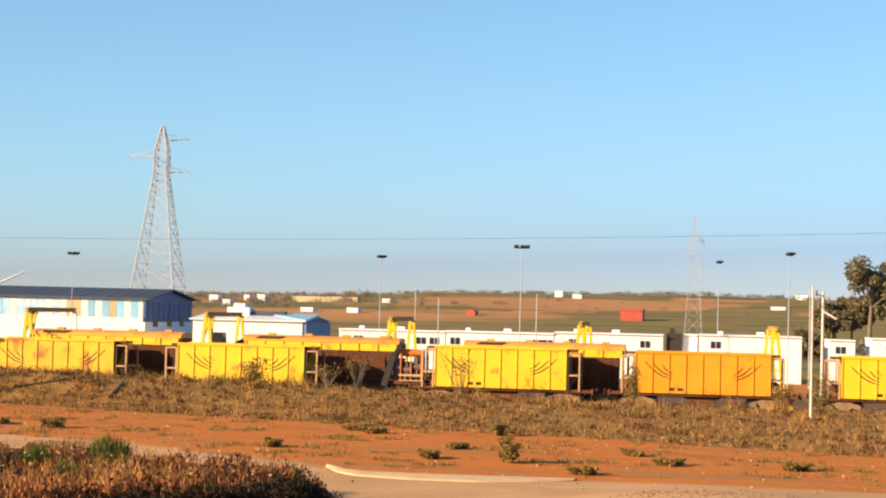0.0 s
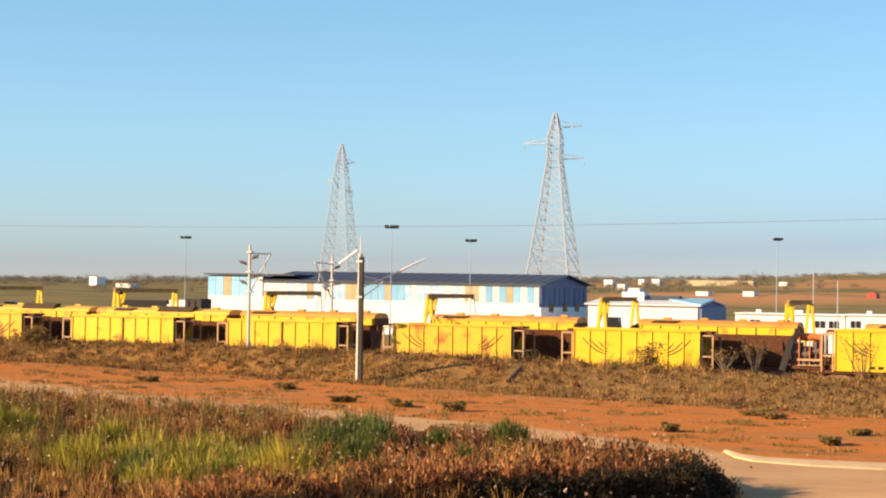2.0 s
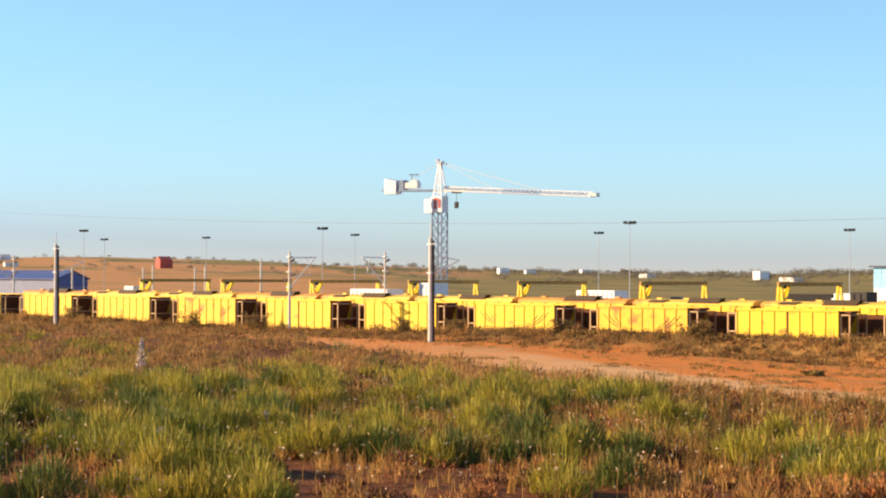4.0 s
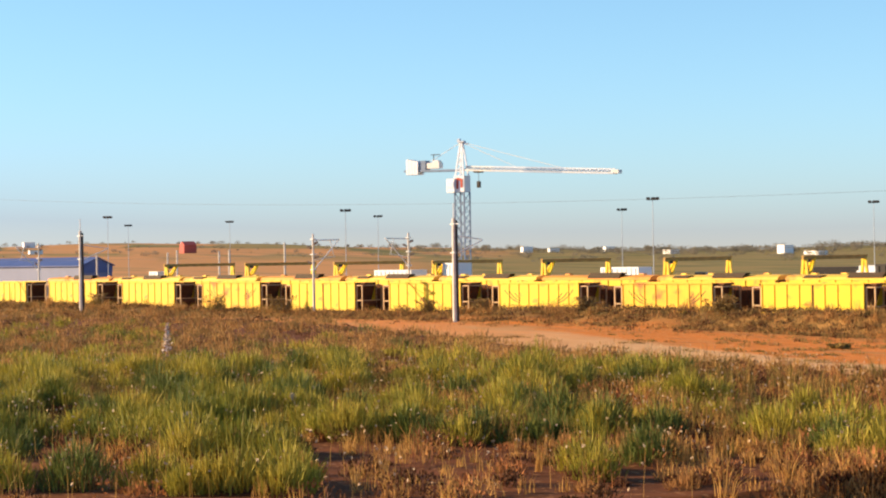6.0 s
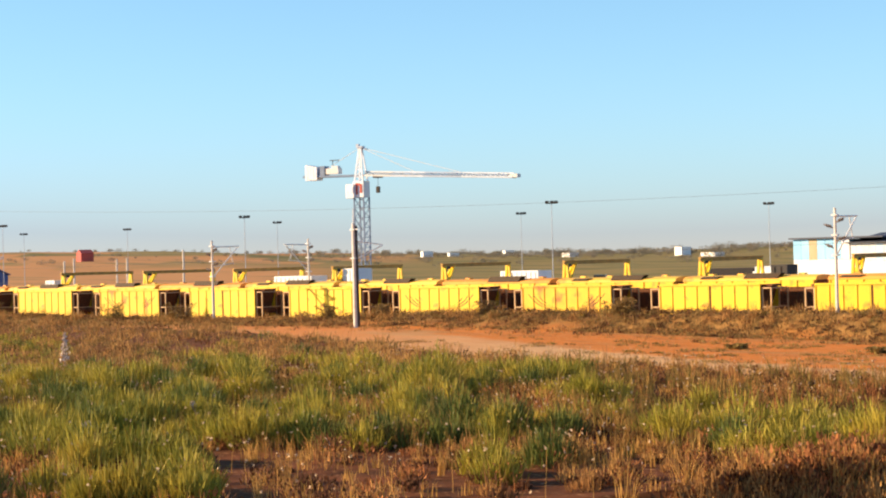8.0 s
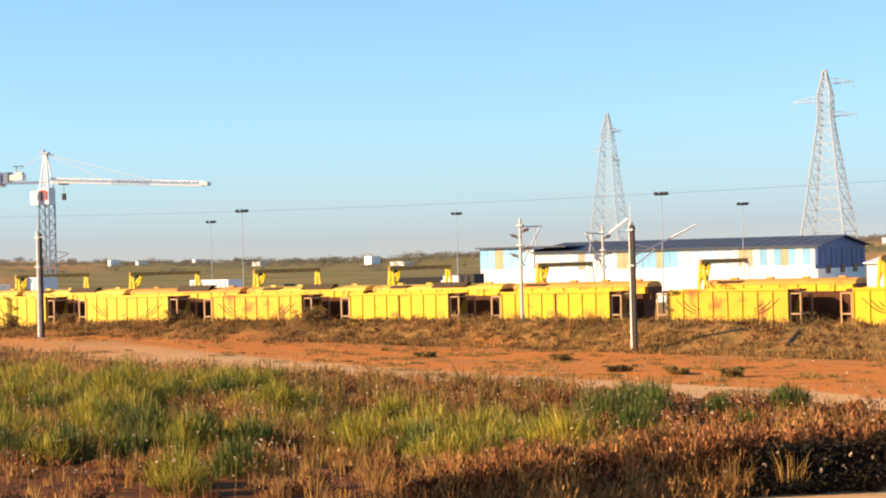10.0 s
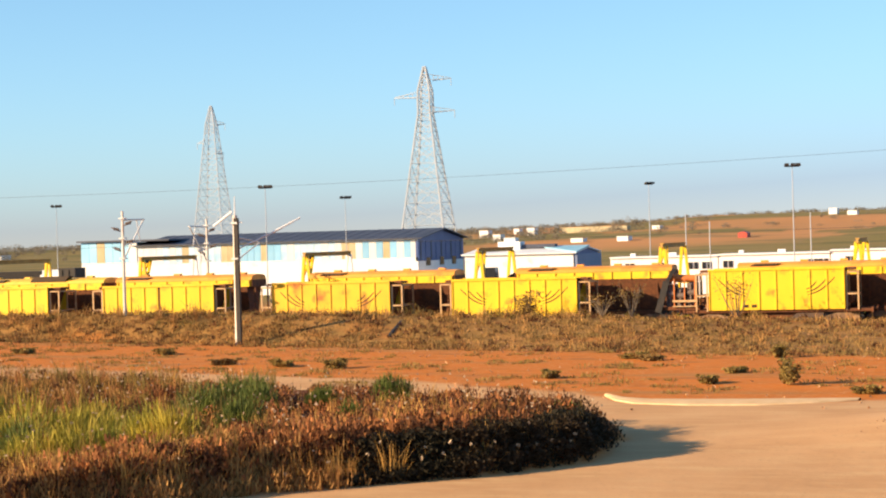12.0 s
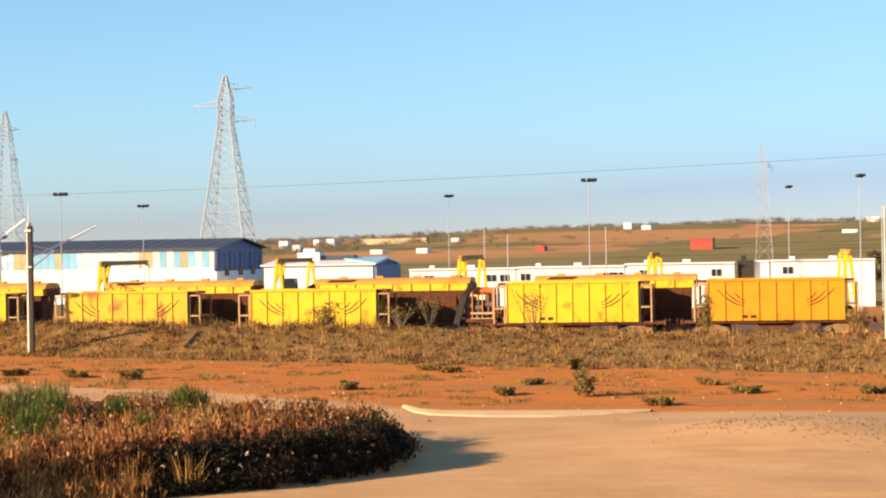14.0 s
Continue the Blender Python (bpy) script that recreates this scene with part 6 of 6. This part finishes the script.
def flowering_weed(x, y, h, seed):
    rng = np.random.default_rng(seed)
    w = thing("flowering_weed", "tall weed with pale white blossoms along its stem", "weed", "flowering weeds", pose(x, y, level(x, y)))
    bm = bmesh.new()
    tube(bm, (0, 0, -0.05), (0.05, 0, h * 0.55), 0.03, 0.02, 6)
    tube(bm, (0.05, 0, h * 0.55), (0.0, 0.05, h), 0.02, 0.008, 6)
    for k in range(7):
        a, z = 2.4 * k, h * (0.3 + 0.08 * k)
        tube(bm, (0.03, 0, z), (0.03 + 0.22 * math.cos(a), 0.22 * math.sin(a), z + 0.16), 0.012, 0.006, 5)
    part("stem", bm, BARK, w)
    z = h * (0.3 + 0.72 * rng.random(60))
    c = np.stack([0.16 * rng.normal(size=60) * (1.2 - z / h), 0.16 * rng.normal(size=60) * (1.2 - z / h), z], -1)
    v, f = leaf_cloud(rng, c, np.full((60, 3), 0.06), 7, 0.065)
    raw("blossom", v, f, BLOSSOM, "", "", "").parent = w


flowering_weed(-76.0, 61.0, 2.2, 3)
flowering_weed(-43.0, 35.3, 0.9, 4)
flowering_weed(-45.5, 42.0, 0.9, 5)
flowering_weed(-64.0, 62.0, 0.9, 6)


def slope_scrub():
    rng = np.random.default_rng(14)
    n = 19000
    x = rng.uniform(-182, 14, n)
    low = 1.0 + 7.0 * (rng.random(n) < 0.22) * rng.random(n) * step(-35, -60, x)
    y = toe(x) - low + (115.0 + low - toe(x)) * rng.random(n)
    # no scrub over the dark strip down the bank
    drain = (np.abs(x + 20.4 + 0.1411 * y) < 0.5) & (y > 104.0) & (y < 110.5)
    keep = ~drain & (ripple(x, y, 2.6, 41.0) + 0.7 * rng.normal(size=n) > -0.25) & (np.degrees(np.arctan2(-x, y)) < 59)
    x, y = x[keep], y[keep]
    kind = rng.random(len(x))
    a, b, c = kind < 0.64, (kind >= 0.64) & (kind < 0.84), kind >= 0.84
    raw("slope_scrub", *domes(rng, x[a], y[a], 15, 0.42, 0.25, 0.5, 0.15, 0.06), SCRUB_LEAF, "low olive-brown scrub on the railway bank", "scrub")
    # dark maroon leaves give these tufts their shaded look
    raw("slope_dry_scrub", *domes(rng, x[b], y[b], 20, 0.22, 0.34, 0.5, 0.13, 0.06), MAROON_LEAF, "low dark dry scrub on the railway bank", "scrub")
    raw("slope_tan_grass", *join([domes(rng, x[c], y[c], 12, 0.4, 0.3, 0.5, 0.16, 0.05), clumps(rng, x[c], y[c], 6, 0.3, 0.5, 0.35, 0.03, 0.3)]), TAN_LEAF, "tan dry grass tufts on the railway bank", "grass")
    # taller ragged growth along the crest, in front of the wagon bottoms
    n = 1500
    x = rng.uniform(-178, 10, n)
    y = rng.uniform(110.5, 115.6, n)
    keep = (ripple(x, y, 3.2, 19.0) + 0.45 * rng.normal(size=n) > 0.15) & ((x < -24) | (rng.random(n) < 0.3))
    x, y = x[keep], y[keep]
    odd = rng.random(len(x)) < 0.35
    raw("crest_grass", *join([clumps(rng, x[~odd], y[~odd], 22, 0.45, 0.75, 0.35, 0.035, 0.3), domes(rng, x[~odd], y[~odd], 26, 0.5, 0.4, 0.4, 0.18, 0.05)]), TAN_LEAF, "ragged tan grass along the top of the bank", "grass")
    raw("crest_scrub", *domes(rng, x[odd], y[odd], 60, 0.55, 0.6, 0.4, 0.14, 0.06), BUSH_LEAF, "ragged grey-green scrub along the top of the bank", "scrub")
    # sparse tufts and stones on the red dirt
    x, y, r = scatter(rng, 5600, -8, 58, 62, 125)
    keep = (weedy(x, y) < -0.5) & (y < toe(x) + 1) & (y > 69) & (ripple(x, y, 3.0, 51.0) > 0.2)
    x, y = x[keep], y[keep]
    odd = rng.random(len(x)) < 0.5
    raw("dirt_tufts", *domes(rng, x[~odd], y[~odd], 44, 0.45, 0.17, 0.5, 0.12, 0.04), SCRUB_LEAF, "sparse low tufts on the red dirt", "tufts")
    raw("green_dirt_tufts", *domes(rng, x[odd], y[odd], 44, 0.4, 0.2, 0.5, 0.12, 0.04), BUSH_LEAF, "sparse grey-green tufts on the red dirt", "tufts")
    x, y, r = scatter(rng, 420, -8, 50, 62, 110)
    keep = (weedy(x, y) < -0.3) & (y < toe(x) + 3)
    x, y = x[keep], y[keep]
    sx, sy = rng.uniform(-40, 6, 160), rng.uniform(92, 112, 160)
    x, y = np.concatenate([x, sx]), np.concatenate([y, sy])
    raw("stones", *leaf_cloud(rng, np.stack([x, y, height(x, y) + 0.03], -1), np.full((len(x), 3), 0.05), 7, 0.06), STONE, "small pale stones scattered on red dirt and bank", "stones")
    # loose gravel thrown up along the side of the dirt track
    n = 900
    along, across = rng.random(n), rng.normal(size=n)
    x, y = -2.0 + 12.0 * along + 0.5 * across, 58.5 - 5.5 * along + 1.3 * across
    raw("track_gravel", *leaf_cloud(rng, np.stack([x, y, height(x, y) + 0.01], -1), np.full((n, 3), 0.02), 5, 0.03), DUSTY, "loose brown gravel on the dirt track", "gravel")


slope_scrub()

# pale broken edging along the far side of the dirt track
bm = bmesh.new()
EDGE = [(-13.9, 69.0), (-13.0, 67.4), (-12.0, 66.5), (-9.8, 66.0), (-7.2, 66.1), (-5.4, 66.6), (-4.0, 67.0)]
rings = []
for k, (x, y) in enumerate(EDGE):
    w = (0.15, 0.5, 0.85, 1.15, 1.25, 0.9, 0.2)[k]
    rings.append([bm.verts.new((x + w * q * 0.25, y + w * q, level(x + w * q * 0.25, y + w * q) + up)) for q, up in ((-1.0, -0.05), (-0.85, 0.05), (-0.3, 0.09), (0.3, 0.1), (0.85, 0.06), (1.0, -0.05))])
for a, c in zip(rings, rings[1:]):
    for k in range(5):
        bm.faces.new((a[k], a[k + 1], c[k + 1], c[k]))
solid("track_edging", bm, KERB, "pale sandy edging along the dirt track", "kerb", "", "structure")
# narrow raised black strip down the railway bank
bm = bmesh.new()
pts = [(-35.0, 105.6), (-35.15, 107.0), (-35.35, 108.6), (-35.55, 110.2)]
rings = []
for x, y in pts:
    z = level(x, y)
    rings.append([bm.verts.new(p) for p in ((x - 0.14, y, z - 0.02), (x - 0.07, y, z + 0.12), (x + 0.07, y, z + 0.12), (x + 0.16, y, z - 0.02))])
for a, c in zip(rings, rings[1:]):
    for k in range(3):
        bm.faces.new((a[k], a[k + 1], c[k + 1], c[k]))
solid("drain_pipe", bm, BLACK, "dark narrow strip running down the railway bank", "drain", "", "structure")
